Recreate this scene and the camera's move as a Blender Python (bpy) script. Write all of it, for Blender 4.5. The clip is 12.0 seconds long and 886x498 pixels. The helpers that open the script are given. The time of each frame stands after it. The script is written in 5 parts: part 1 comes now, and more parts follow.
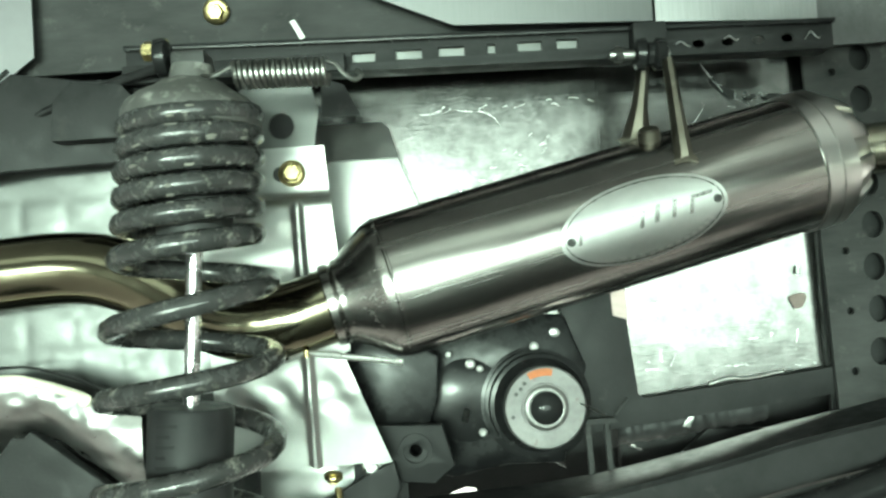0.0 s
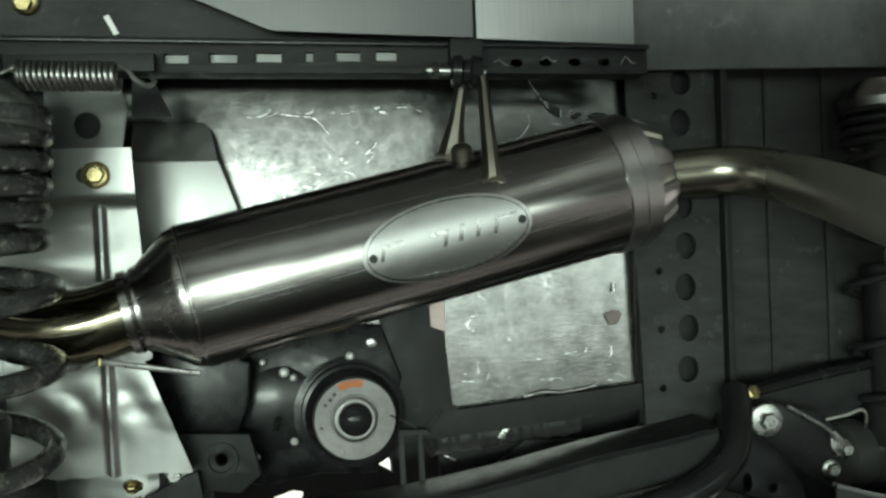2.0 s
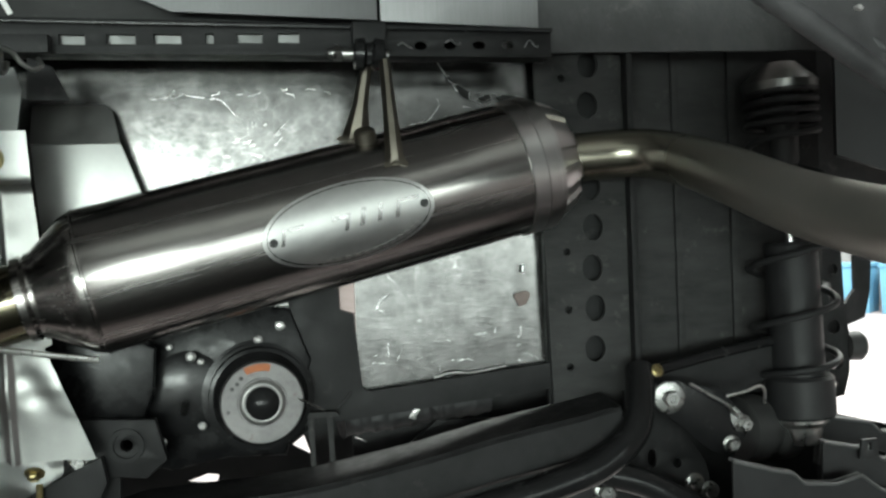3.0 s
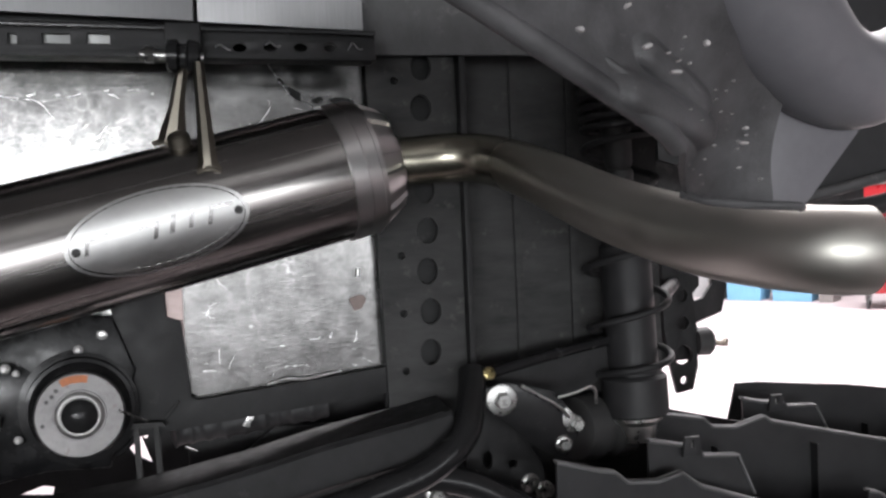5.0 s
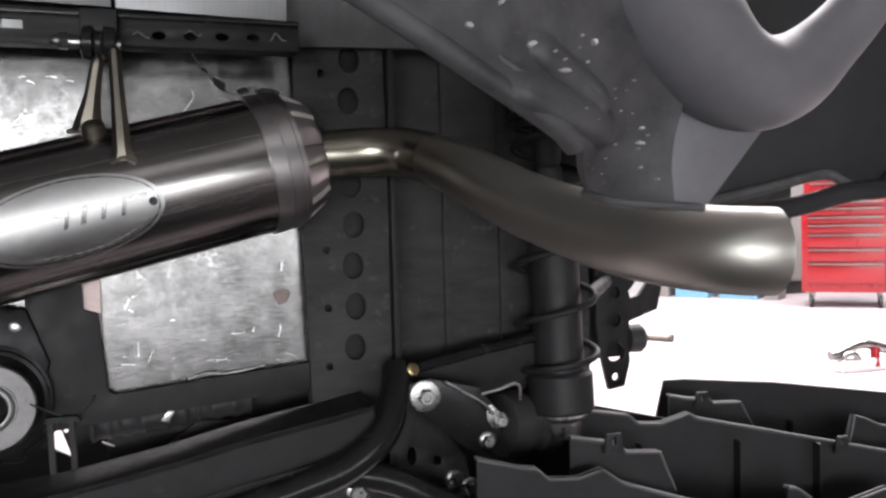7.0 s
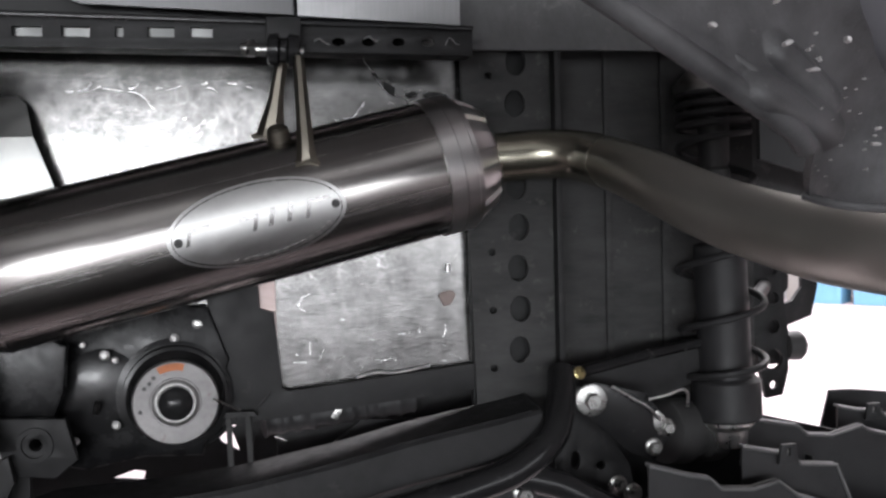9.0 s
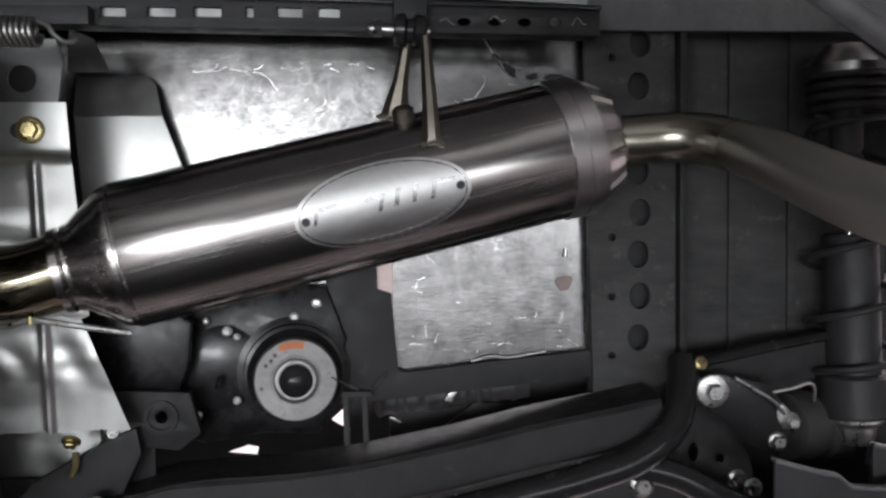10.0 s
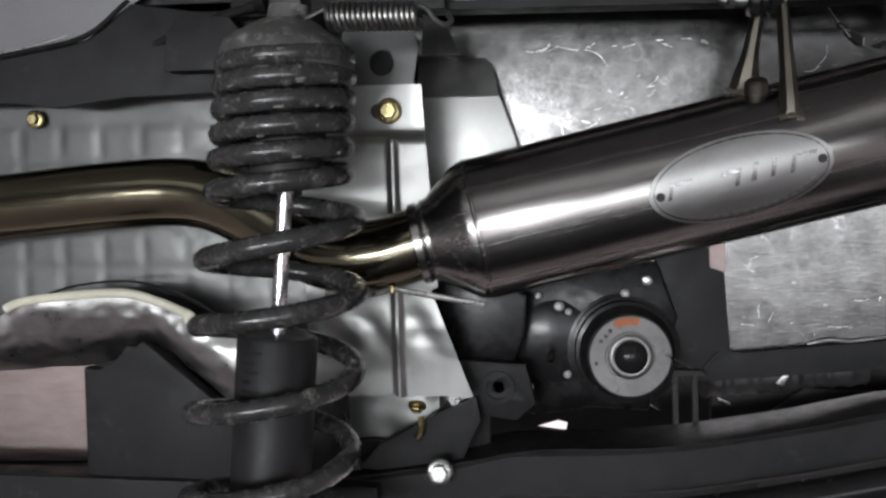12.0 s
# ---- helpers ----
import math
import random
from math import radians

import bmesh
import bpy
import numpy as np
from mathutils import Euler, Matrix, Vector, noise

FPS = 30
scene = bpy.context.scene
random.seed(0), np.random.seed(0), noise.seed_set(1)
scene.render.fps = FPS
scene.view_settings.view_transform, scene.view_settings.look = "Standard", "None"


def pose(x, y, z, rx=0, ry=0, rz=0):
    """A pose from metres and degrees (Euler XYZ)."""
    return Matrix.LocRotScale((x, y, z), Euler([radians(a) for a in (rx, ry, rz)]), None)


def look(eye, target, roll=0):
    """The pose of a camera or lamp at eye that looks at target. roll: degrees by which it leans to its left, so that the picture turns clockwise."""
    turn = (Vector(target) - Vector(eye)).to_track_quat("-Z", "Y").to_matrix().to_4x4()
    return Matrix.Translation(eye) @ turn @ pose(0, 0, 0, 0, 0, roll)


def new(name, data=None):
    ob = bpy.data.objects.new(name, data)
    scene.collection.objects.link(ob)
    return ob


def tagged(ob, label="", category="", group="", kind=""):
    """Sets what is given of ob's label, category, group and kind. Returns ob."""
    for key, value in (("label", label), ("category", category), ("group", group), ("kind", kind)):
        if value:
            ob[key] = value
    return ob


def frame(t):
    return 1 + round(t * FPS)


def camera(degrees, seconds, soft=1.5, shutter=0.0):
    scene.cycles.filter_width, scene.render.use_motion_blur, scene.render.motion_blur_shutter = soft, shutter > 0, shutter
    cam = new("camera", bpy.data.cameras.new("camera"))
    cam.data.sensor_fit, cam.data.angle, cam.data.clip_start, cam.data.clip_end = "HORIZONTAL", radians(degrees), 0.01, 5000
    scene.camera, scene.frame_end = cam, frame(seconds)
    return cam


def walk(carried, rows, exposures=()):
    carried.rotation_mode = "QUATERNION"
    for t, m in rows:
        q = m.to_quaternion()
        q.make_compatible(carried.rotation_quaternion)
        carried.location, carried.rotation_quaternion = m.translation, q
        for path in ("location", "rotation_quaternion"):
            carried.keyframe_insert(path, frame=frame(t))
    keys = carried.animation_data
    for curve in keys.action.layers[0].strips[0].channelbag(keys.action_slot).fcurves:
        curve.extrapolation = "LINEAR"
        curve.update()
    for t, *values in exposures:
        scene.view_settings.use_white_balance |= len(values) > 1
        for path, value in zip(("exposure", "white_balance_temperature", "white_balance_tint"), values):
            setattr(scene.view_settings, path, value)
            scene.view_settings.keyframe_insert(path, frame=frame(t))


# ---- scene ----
cam = camera(50.00, 12.0, soft=2.6)
PATH = [
    (0, (0.0000, 0.0000, 0.7052), (0.0093, 1.9989, 0.7696), -3.85),
    (0.5, (0.0332, 0.0038, 0.7176), (0.0741, 2.0025, 0.7756), -3.16),
    (1, (0.0547, 0.0027, 0.7259), (0.1329, 2.0008, 0.7670), -2.60),
    (1.5, (0.0824, 0.0022, 0.7299), (0.2100, 1.9979, 0.7594), -1.95),
    (2, (0.1028, -0.0006, 0.7324), (0.2938, 1.9902, 0.7460), -1.85),
    (2.5, (0.1201, -0.0015, 0.7310), (0.3783, 1.9817, 0.7101), -2.16),
    (3, (0.1450, -0.0089, 0.7384), (0.4442, 1.9681, 0.6970), -2.14),
    (5, (0.2389, -0.0169, 0.7506), (0.7103, 1.9254, 0.6806), -2.39),
    (5.5, (0.2560, -0.0205, 0.7491), (0.7700, 1.9108, 0.6724), -2.34),
    (6, (0.2680, -0.0219, 0.7501), (0.8133, 1.9005, 0.6657), -1.79),
    (6.5, (0.2762, -0.0210, 0.7500), (0.8495, 1.8930, 0.6628), -1.50),
    (8.5, (0.2337, -0.0100, 0.7562), (0.6401, 1.9468, 0.6787), -1.60),
    (9, (0.2151, -0.0056, 0.7530), (0.5457, 1.9655, 0.6766), -1.42),
    (9.5, (0.2090, 0.0025, 0.7508), (0.4408, 1.9870, 0.6604), -1.04),
    (10, (0.1792, 0.0083, 0.7497), (0.3332, 1.9998, 0.6481), -0.58),
    (10.5, (0.1511, 0.0155, 0.7521), (0.2238, 2.0108, 0.6365), 0.09),
    (11, (0.1208, 0.0172, 0.7504), (0.0566, 2.0119, 0.6208), 0.58),
    (11.5, (0.0917, 0.0093, 0.7491), (-0.1047, 1.9949, 0.6125), -0.00),
    (12, (0.0592, -0.0027, 0.7403), (-0.2461, 1.9699, 0.6166), -0.75),
]
EXPOSURES = [
    (0.0, 3.0, 6500, -30),
    (0.5, 1.66, 6500, -22),
    (2.0, 1.66, 6550, -17),
    (3.2, 1.68, 6450, -4),
    (5.0, 1.68, 6450, 11),
    (6.5, 1.66, 6500, 12),
    (9.0, 1.72, 6400, 12),
    (12.0, 1.46, 6400, 11),
]
walk(cam, [(t, look(eye, target, roll)) for t, eye, target, roll in PATH], EXPOSURES)

# ---- world, room light ----
world = bpy.data.worlds.new("workshop_world")
scene.world = world
world.use_nodes = True
world.node_tree.nodes["Background"].inputs[0].default_value = (0.95, 0.97, 1.0, 1)
world.node_tree.nodes["Background"].inputs[1].default_value = 1.0


def area_lamp(name, eye, target, sx, sy, watts, colour):
    data = bpy.data.lights.new(name, "AREA")
    data.shape, data.size, data.size_y, data.energy, data.color = "RECTANGLE", sx, sy, watts, colour
    ob = new(name, data)
    ob.matrix_world = look(eye, target)
    return ob


# strip lamps added at the unseen bay door behind the camera, sized for highlights
wide_door = area_lamp("unseen_door_strip", (-1.7, -5.0, 0.74), (-1.6, 0.0, 0.76), 2.9, 0.42, 13.5, (0.97, 0.99, 1.0))
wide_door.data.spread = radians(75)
area_lamp("unseen_door_strip", (1.45, -5.0, 0.74), (1.40, 0.0, 0.76), 3.4, 0.42, 13, (0.97, 0.99, 1.0))
# unseen ceiling lamp for the bright floor and flare on the right
right_lamp = area_lamp("unseen_ceiling_lamp", (2.9, 4.2, 3.3), (2.9, 4.2, 0), 6.6, 3.6, 270, (1.0, 0.965, 0.975))
right_lamp.data.spread = radians(150)
# weak front fill, added to lift the dark parts; no fixture here
area_lamp("unseen_ceiling_lamp", (-0.5, -2.6, 3.3), (-0.5, -2.3, 0), 5.0, 2.4, 4, (0.98, 1.0, 0.98))


# ---- materials ----
def material(name, colour, rough=0.5, metal=0.0, var=0.15, scale=30.0, bump=0.0, bscale=200.0,
             rvar=0.1, aniso=0.0, spots=None, spot_scale=60.0, spot_cut=0.62, detail_stretch=(1, 1, 1), turn=(0, 0, 0), coat=0.0, spec=0.5):
    m = bpy.data.materials.new(name)
    m.use_nodes = True
    nt = m.node_tree
    n, l = nt.nodes, nt.links
    b = n["Principled BSDF"]
    b.inputs["Metallic"].default_value = metal
    b.inputs["Roughness"].default_value = rough
    b.inputs["Anisotropic"].default_value = aniso
    b.inputs["Coat Weight"].default_value = coat
    b.inputs["Specular IOR Level"].default_value = spec
    tc = n.new("ShaderNodeTexCoord")
    mp = n.new("ShaderNodeMapping")
    mp.inputs["Scale"].default_value = detail_stretch
    rot = n.new("ShaderNodeMapping")
    rot.inputs["Rotation"].default_value = turn
    l.new(tc.outputs["Object"], rot.inputs["Vector"])
    l.new(rot.outputs[0], mp.inputs["Vector"])
    n1 = n.new("ShaderNodeTexNoise")
    n1.inputs["Scale"].default_value, n1.inputs["Detail"].default_value, n1.inputs["Roughness"].default_value = scale, 6, 0.65
    l.new(mp.outputs[0], n1.inputs["Vector"])
    n2 = n.new("ShaderNodeTexNoise")
    n2.inputs["Scale"].default_value, n2.inputs["Detail"].default_value = scale * 0.17, 3
    l.new(tc.outputs["Object"], n2.inputs["Vector"])
    add = n.new("ShaderNodeMath")
    add.operation = "ADD"
    l.new(n1.outputs["Fac"], add.inputs[0])
    l.new(n2.outputs["Fac"], add.inputs[1])
    rmp = n.new("ShaderNodeMapRange")
    rmp.inputs["From Min"].default_value, rmp.inputs["From Max"].default_value = 0.65, 1.35
    rmp.inputs["To Min"].default_value, rmp.inputs["To Max"].default_value = 1 - var, 1 + var
    l.new(add.outputs[0], rmp.inputs["Value"])
    mul = n.new("ShaderNodeVectorMath")
    mul.operation = "SCALE"
    mul.inputs[0].default_value = colour
    l.new(rmp.outputs[0], mul.inputs["Scale"])
    col = mul.outputs[0]
    if spots:
        n3 = n.new("ShaderNodeTexNoise")
        n3.inputs["Scale"].default_value, n3.inputs["Detail"].default_value = spot_scale, 8
        n3.inputs["Roughness"].default_value = 0.7
        l.new(tc.outputs["Object"], n3.inputs["Vector"])
        r3 = n.new("ShaderNodeMapRange")
        r3.inputs["From Min"].default_value, r3.inputs["From Max"].default_value = spot_cut, spot_cut + 0.1
        l.new(n3.outputs["Fac"], r3.inputs["Value"])
        mix = n.new("ShaderNodeMix")
        mix.data_type = "RGBA"
        l.new(r3.outputs[0], mix.inputs["Factor"])
        l.new(col, mix.inputs[6])
        mix.inputs[7].default_value = (*spots, 1)
        col = mix.outputs[2]
    l.new(col, b.inputs["Base Color"])
    rr = n.new("ShaderNodeMapRange")
    rr.inputs["From Min"].default_value, rr.inputs["From Max"].default_value = 0.3, 0.7
    rr.inputs["To Min"].default_value, rr.inputs["To Max"].default_value = max(0.02, rough - rvar), min(1, rough + rvar)
    l.new(n1.outputs["Fac"], rr.inputs["Value"])
    l.new(rr.outputs[0], b.inputs["Roughness"])
    if bump:
        nb = n.new("ShaderNodeTexNoise")
        nb.inputs["Scale"].default_value, nb.inputs["Detail"].default_value = bscale, 4
        l.new(mp.outputs[0], nb.inputs["Vector"])
        bp = n.new("ShaderNodeBump")
        bp.inputs["Strength"].default_value, bp.inputs["Distance"].default_value = bump, 0.001
        l.new(nb.outputs["Fac"], bp.inputs["Height"])
        l.new(bp.outputs[0], b.inputs["Normal"])
    return m


AXIS_D = Vector((0.4031, 0.0477, 0.0940)).normalized()
ALONG = AXIS_D.to_track_quat("X", "Z").inverted().to_euler()
BRUSHED = material("brushed_stainless", (0.325, 0.312, 0.302), 0.225, 1.0, 0.14, 110, 0.06, 300, 0.09, detail_stretch=(0.02, 1, 1), turn=ALONG)
CAPSTEEL = material("turned_stainless", (0.50, 0.492, 0.485), 0.30, 1.0, 0.03, 20, 0.0, 900, 0.02)
PIPESTEEL = material("heat_tinted_pipe", (0.23, 0.21, 0.15), 0.14, 1.0, 0.14, 24, 0.0, 300, 0.04)
TIPSTEEL = material("satin_pipe", (0.42, 0.41, 0.375), 0.43, 1.0, 0.08, 14, 0.0, 500, 0.05)


def add_heat_tint(m, from_y, to_y, colour, rough):
    """The end of a pipe near the engine: darker, tinted and smoother, fading along y."""
    nt = m.node_tree
    n, l = nt.nodes, nt.links
    b = n["Principled BSDF"]
    tc = n.new("ShaderNodeTexCoord")
    sep = n.new("ShaderNodeSeparateXYZ")
    l.new(tc.outputs["Object"], sep.inputs[0])
    ramp = n.new("ShaderNodeMapRange")
    ramp.interpolation_type = "SMOOTHSTEP"
    ramp.inputs["From Min"].default_value, ramp.inputs["From Max"].default_value = from_y, to_y
    l.new(sep.outputs["Y"], ramp.inputs["Value"])
    mix = n.new("ShaderNodeMix")
    mix.data_type = "RGBA"
    l.new(ramp.outputs[0], mix.inputs["Factor"])
    l.new(b.inputs["Base Color"].links[0].from_socket, mix.inputs[6])
    mix.inputs[7].default_value = (*colour, 1)
    l.new(mix.outputs[2], b.inputs["Base Color"])
    rmix = n.new("ShaderNodeMix")
    l.new(ramp.outputs[0], rmix.inputs["Factor"])
    l.new(b.inputs["Roughness"].links[0].from_socket, rmix.inputs[2])
    rmix.inputs[3].default_value = rough
    l.new(rmix.outputs[0], b.inputs["Roughness"])


add_heat_tint(TIPSTEEL, -0.04, 0.16, (0.31, 0.295, 0.240), 0.25)
PLATE = material("etched_aluminium", (0.41, 0.41, 0.403), 0.40, 1.0, 0.08, 150, 0.03, 600, 0.06)
ETCH = material("polished_lettering", (0.22, 0.217, 0.214), 0.26, 1.0, 0.1, 200)
WELD = material("heat_stained_weld", (0.135, 0.124, 0.104), 0.44, 1.0, 0.4, 40, 0.0, 300, 0.12)
FOIL = material("wrinkled_foil", (0.108, 0.107, 0.105), 0.20, 1.0, 0.45, 380, 0.10, 290, 0.07, detail_stretch=(0.55, 1, 1))


def add_crease_glints(m, scale, mask_scale, strength):
    """Fine broken crease lines; their glints are painted bright into the base colour."""
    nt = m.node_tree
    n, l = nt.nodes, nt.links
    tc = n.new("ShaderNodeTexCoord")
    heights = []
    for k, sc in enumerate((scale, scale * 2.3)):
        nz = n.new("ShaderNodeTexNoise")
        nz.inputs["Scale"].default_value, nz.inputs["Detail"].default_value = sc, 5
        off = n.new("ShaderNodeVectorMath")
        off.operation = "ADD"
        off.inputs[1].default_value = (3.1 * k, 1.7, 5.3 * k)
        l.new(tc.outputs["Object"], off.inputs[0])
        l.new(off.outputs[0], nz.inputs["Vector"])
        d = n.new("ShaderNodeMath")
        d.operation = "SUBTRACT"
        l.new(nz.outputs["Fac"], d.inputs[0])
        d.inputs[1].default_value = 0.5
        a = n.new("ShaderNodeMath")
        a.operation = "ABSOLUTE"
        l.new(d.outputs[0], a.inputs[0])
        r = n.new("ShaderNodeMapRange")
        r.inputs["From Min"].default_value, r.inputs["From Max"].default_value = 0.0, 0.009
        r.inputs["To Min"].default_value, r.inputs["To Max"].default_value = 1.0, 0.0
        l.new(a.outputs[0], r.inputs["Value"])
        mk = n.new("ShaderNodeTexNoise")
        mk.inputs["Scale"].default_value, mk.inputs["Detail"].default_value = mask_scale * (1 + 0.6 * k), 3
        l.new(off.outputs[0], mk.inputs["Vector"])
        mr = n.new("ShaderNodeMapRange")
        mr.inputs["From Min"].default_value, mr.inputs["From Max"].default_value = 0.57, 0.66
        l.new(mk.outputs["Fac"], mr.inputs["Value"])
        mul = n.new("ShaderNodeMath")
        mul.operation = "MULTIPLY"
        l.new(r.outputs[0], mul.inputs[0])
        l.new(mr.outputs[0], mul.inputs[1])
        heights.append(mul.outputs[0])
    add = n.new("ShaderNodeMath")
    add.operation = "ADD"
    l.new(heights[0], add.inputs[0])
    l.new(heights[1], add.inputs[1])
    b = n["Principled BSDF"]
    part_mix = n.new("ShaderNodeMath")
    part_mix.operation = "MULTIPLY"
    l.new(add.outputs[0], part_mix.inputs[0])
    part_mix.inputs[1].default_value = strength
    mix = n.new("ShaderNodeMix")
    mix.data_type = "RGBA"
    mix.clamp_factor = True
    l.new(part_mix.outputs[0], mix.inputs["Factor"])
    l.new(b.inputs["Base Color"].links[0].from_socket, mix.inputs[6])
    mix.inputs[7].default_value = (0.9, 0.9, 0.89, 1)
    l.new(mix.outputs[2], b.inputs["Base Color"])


add_crease_glints(FOIL, 15, 13, 0.14)
STAIN = material("brown_stain", (0.16, 0.125, 0.115), 0.5, 0.5, 0.3, 60)
TEAR = material("torn_gap", (0.006, 0.006, 0.006), 0.8)
SHIELD = material("stamped_aluminium", (0.35, 0.354, 0.343), 0.42, 1.0, 0.12, 60, 0.04, 200, 0.08)
BLACK = material("black_powder_coat", (0.019, 0.019, 0.0195), 0.5, 0.0, 0.5, 40, 0.25, 420, 0.16, spots=(0.036, 0.0355, 0.035), spot_scale=34, spot_cut=0.60, spec=0.14)
FRAMEBLK = material("dusty_black_frame", (0.040, 0.040, 0.040), 0.6, 0.0, 0.5, 55, 0.22, 420, 0.14, spots=(0.072, 0.070, 0.068), spot_scale=50, spot_cut=0.585, detail_stretch=(0.25, 1, 1), spec=0.08)
GLOSSBLACK = material("gloss_black_paint", (0.012, 0.012, 0.0125), 0.22, 0.0, 0.3, 60, 0.10, 260, 0.08, spots=(0.032, 0.031, 0.030), spot_scale=40, spot_cut=0.63, spec=0.2)
PLASTIC = material("black_moulded_plastic", (0.022, 0.022, 0.023), 0.5, 0.0, 0.35, 50, 0.15, 700, 0.12, spec=0.25)
# dusty plastic, lightened further: lens haze is put into the colour
DUSTY_HAZED = material("dusty_hazed_plastic", (0.074, 0.074, 0.075), 0.55, 0.0, 0.6, 22, 0.35, 240, 0.14, spots=(0.115, 0.113, 0.111), spot_scale=38, spot_cut=0.57, detail_stretch=(1, 1, 0.7), spec=0.25)
FLARE = material("satin_grey_plastic", (0.120, 0.117, 0.126), 0.45, 0.0, 0.12, 90, 0.08, 900, 0.06, spec=0.5)
SPRINGBLK = material("muddy_black_spring", (0.036, 0.036, 0.036), 0.24, 0.0, 0.4, 80, 0.3, 220, 0.14, spots=(0.17, 0.165, 0.15), spot_scale=75, spot_cut=0.575)
ZINC = material("zinc_plated_steel", (0.26, 0.26, 0.253), 0.30, 1.0, 0.25, 120, 0.0, 500, 0.08)
GOLD = material("yellow_zinc_bolt", (0.43, 0.365, 0.185), 0.32, 1.0, 0.3, 120, 0.06, 500)
CHROME = material("chromed_rod", (0.85, 0.85, 0.86), 0.27, 1.0, 0.03, 60, 0.0, 100, 0.03)
CAST = material("cast_disc", (0.165, 0.16, 0.16), 0.47, 0.7, 0.45, 80, 0.25, 420, 0.12, spots=(0.085, 0.056, 0.044), spot_scale=95, spot_cut=0.595)
CASTRING = material("worn_hub_ring", (0.23, 0.226, 0.222), 0.45, 0.9, 0.3, 90)
RUST = material("orange_paint_mark", (0.42, 0.13, 0.04), 0.6, 0.0, 0.3, 200)
ENGINEBLK = material("oily_black_casting", (0.0055, 0.0055, 0.006), 0.27, 0.0, 0.4, 60, 0.15, 200, 0.12, spots=(0.022, 0.021, 0.020), spot_scale=50, spot_cut=0.62, spec=0.14)
RUBBER = material("black_rubber", (0.026, 0.026, 0.026), 0.6, 0.0, 0.2, 90)
PANEL = material("grey_sheet_panel", (0.105, 0.105, 0.108), 0.44, 0.3, 0.18, 30, 0.06, 400, 0.08, detail_stretch=(40, 40, 0.6))
BRIGHTPANEL = material("brushed_sheet_panel", (0.20, 0.20, 0.203), 0.44, 0.7, 0.35, 30, 0.08, 400, 0.1, detail_stretch=(40, 40, 0.6))
MUD = material("dried_mud", (0.40, 0.385, 0.38), 0.9, 0.0, 0.3, 80)
MUDDARK = material("dry_mud_crust", (0.15, 0.145, 0.128), 0.85, 0.0, 0.4, 120, 0.3, 300)
MUDBLK = material("mud_splashed_black", (0.014, 0.014, 0.0135), 0.45, 0.0, 0.4, 60, 0.3, 160, 0.1, spots=(0.07, 0.068, 0.062), spot_scale=90, spot_cut=0.62)
QUILT = material("dull_pressed_aluminium", (0.10, 0.102, 0.10), 0.44, 1.0, 0.2, 50, 0.10, 260, 0.1)
BRIGHTROD = material("bright_steel_rod", (0.82, 0.82, 0.80), 0.32, 1.0, 0.08, 90)
GASKET = material("pale_gasket_bead", (0.66, 0.64, 0.52), 0.5, 0.0, 0.15, 100, 0.2, 200)
CASTALU = material("crumpled_aluminium_shell", (0.44, 0.44, 0.43), 0.36, 1.0, 0.25, 90, 0.2, 110, 0.12, detail_stretch=(0.6, 1, 1))
FLOORM = material("pale_epoxy_floor", (0.42, 0.366, 0.374), 0.42, 0.0, 0.06, 3, 0.03, 60, 0.1, spots=(0.36, 0.318, 0.32), spot_scale=2.5, spot_cut=0.60)
WALLM = material("painted_wall", (0.36, 0.36, 0.365), 0.7, 0.0, 0.08, 4, 0.05, 80)
CEILM = material("ceiling_paint", (0.42, 0.42, 0.42), 0.8, 0.0, 0.06, 4)
REDM = material("red_enamel", (0.27, 0.010, 0.014), 0.3, 0.0, 0.06, 10, 0.02, 300, 0.05, coat=0.15)
BLUEM = material("blue_plastic_bin", (0.16, 0.36, 0.52), 0.5, 0.0, 0.12, 12)
GREYBOX = material("grey_box", (0.20, 0.19, 0.18), 0.6, 0.0, 0.12, 12)
WHITEM = material("white_enamel", (0.8, 0.79, 0.78), 0.4, 0.0, 0.05, 15)
CAPMUD = material("mud_dusted_seat", (0.075, 0.074, 0.070), 0.6, 0.0, 0.5, 60, 0.5, 160, 0.1, spots=(0.20, 0.198, 0.185), spot_scale=55, spot_cut=0.53)
DULLZINC = material("dull_grey_zinc", (0.24, 0.24, 0.23), 0.36, 1.0, 0.15, 120, 0.06, 500)
# lighter copy of the moulded plastic: light on the rims put into the colour
TRAYLIP = material("lit_plastic_rim", (0.10, 0.099, 0.10), 0.5, 0.0, 0.35, 70, 0.1, 900, 0.1)
# brighter than the foil: its torn edges, and strips standing in for glints
GLINT = material("foil_edge_and_glint", (0.70, 0.70, 0.70), 0.38, 1.0, 0.3, 90)
LINER = material("mud_dusted_liner", (0.062, 0.061, 0.063), 0.5, 0.0, 0.55, 45, 0.3, 420, 0.14, spots=(0.12, 0.117, 0.115), spot_scale=120, spot_cut=0.62, spec=0.3)
# pinkish strip by the notch, and foil with the floor's reflection in its colour
PINKFOIL = material("pink_sheet_and_floor_reflection", (0.28, 0.22, 0.21), 0.42, 0.4, 0.3, 30, 0.1, 120, 0.1, detail_stretch=(0.6, 1, 2.5))
BLOCKERM = material("grey_light_blocker", (0.30, 0.30, 0.30), 0.6, 0.0, 0.2, 12, 0.1, 200)
SHELFM = material("stored_goods", (0.30, 0.26, 0.22), 0.6, 0.0, 0.4, 14)


# ---- mesh helpers ----
def thing(name, base, label, category, group="", kind=""):
    ob = new(name)
    ob.location = base
    ob.empty_display_size = 0.02
    tagged(ob, label, category, group, kind)
    return ob


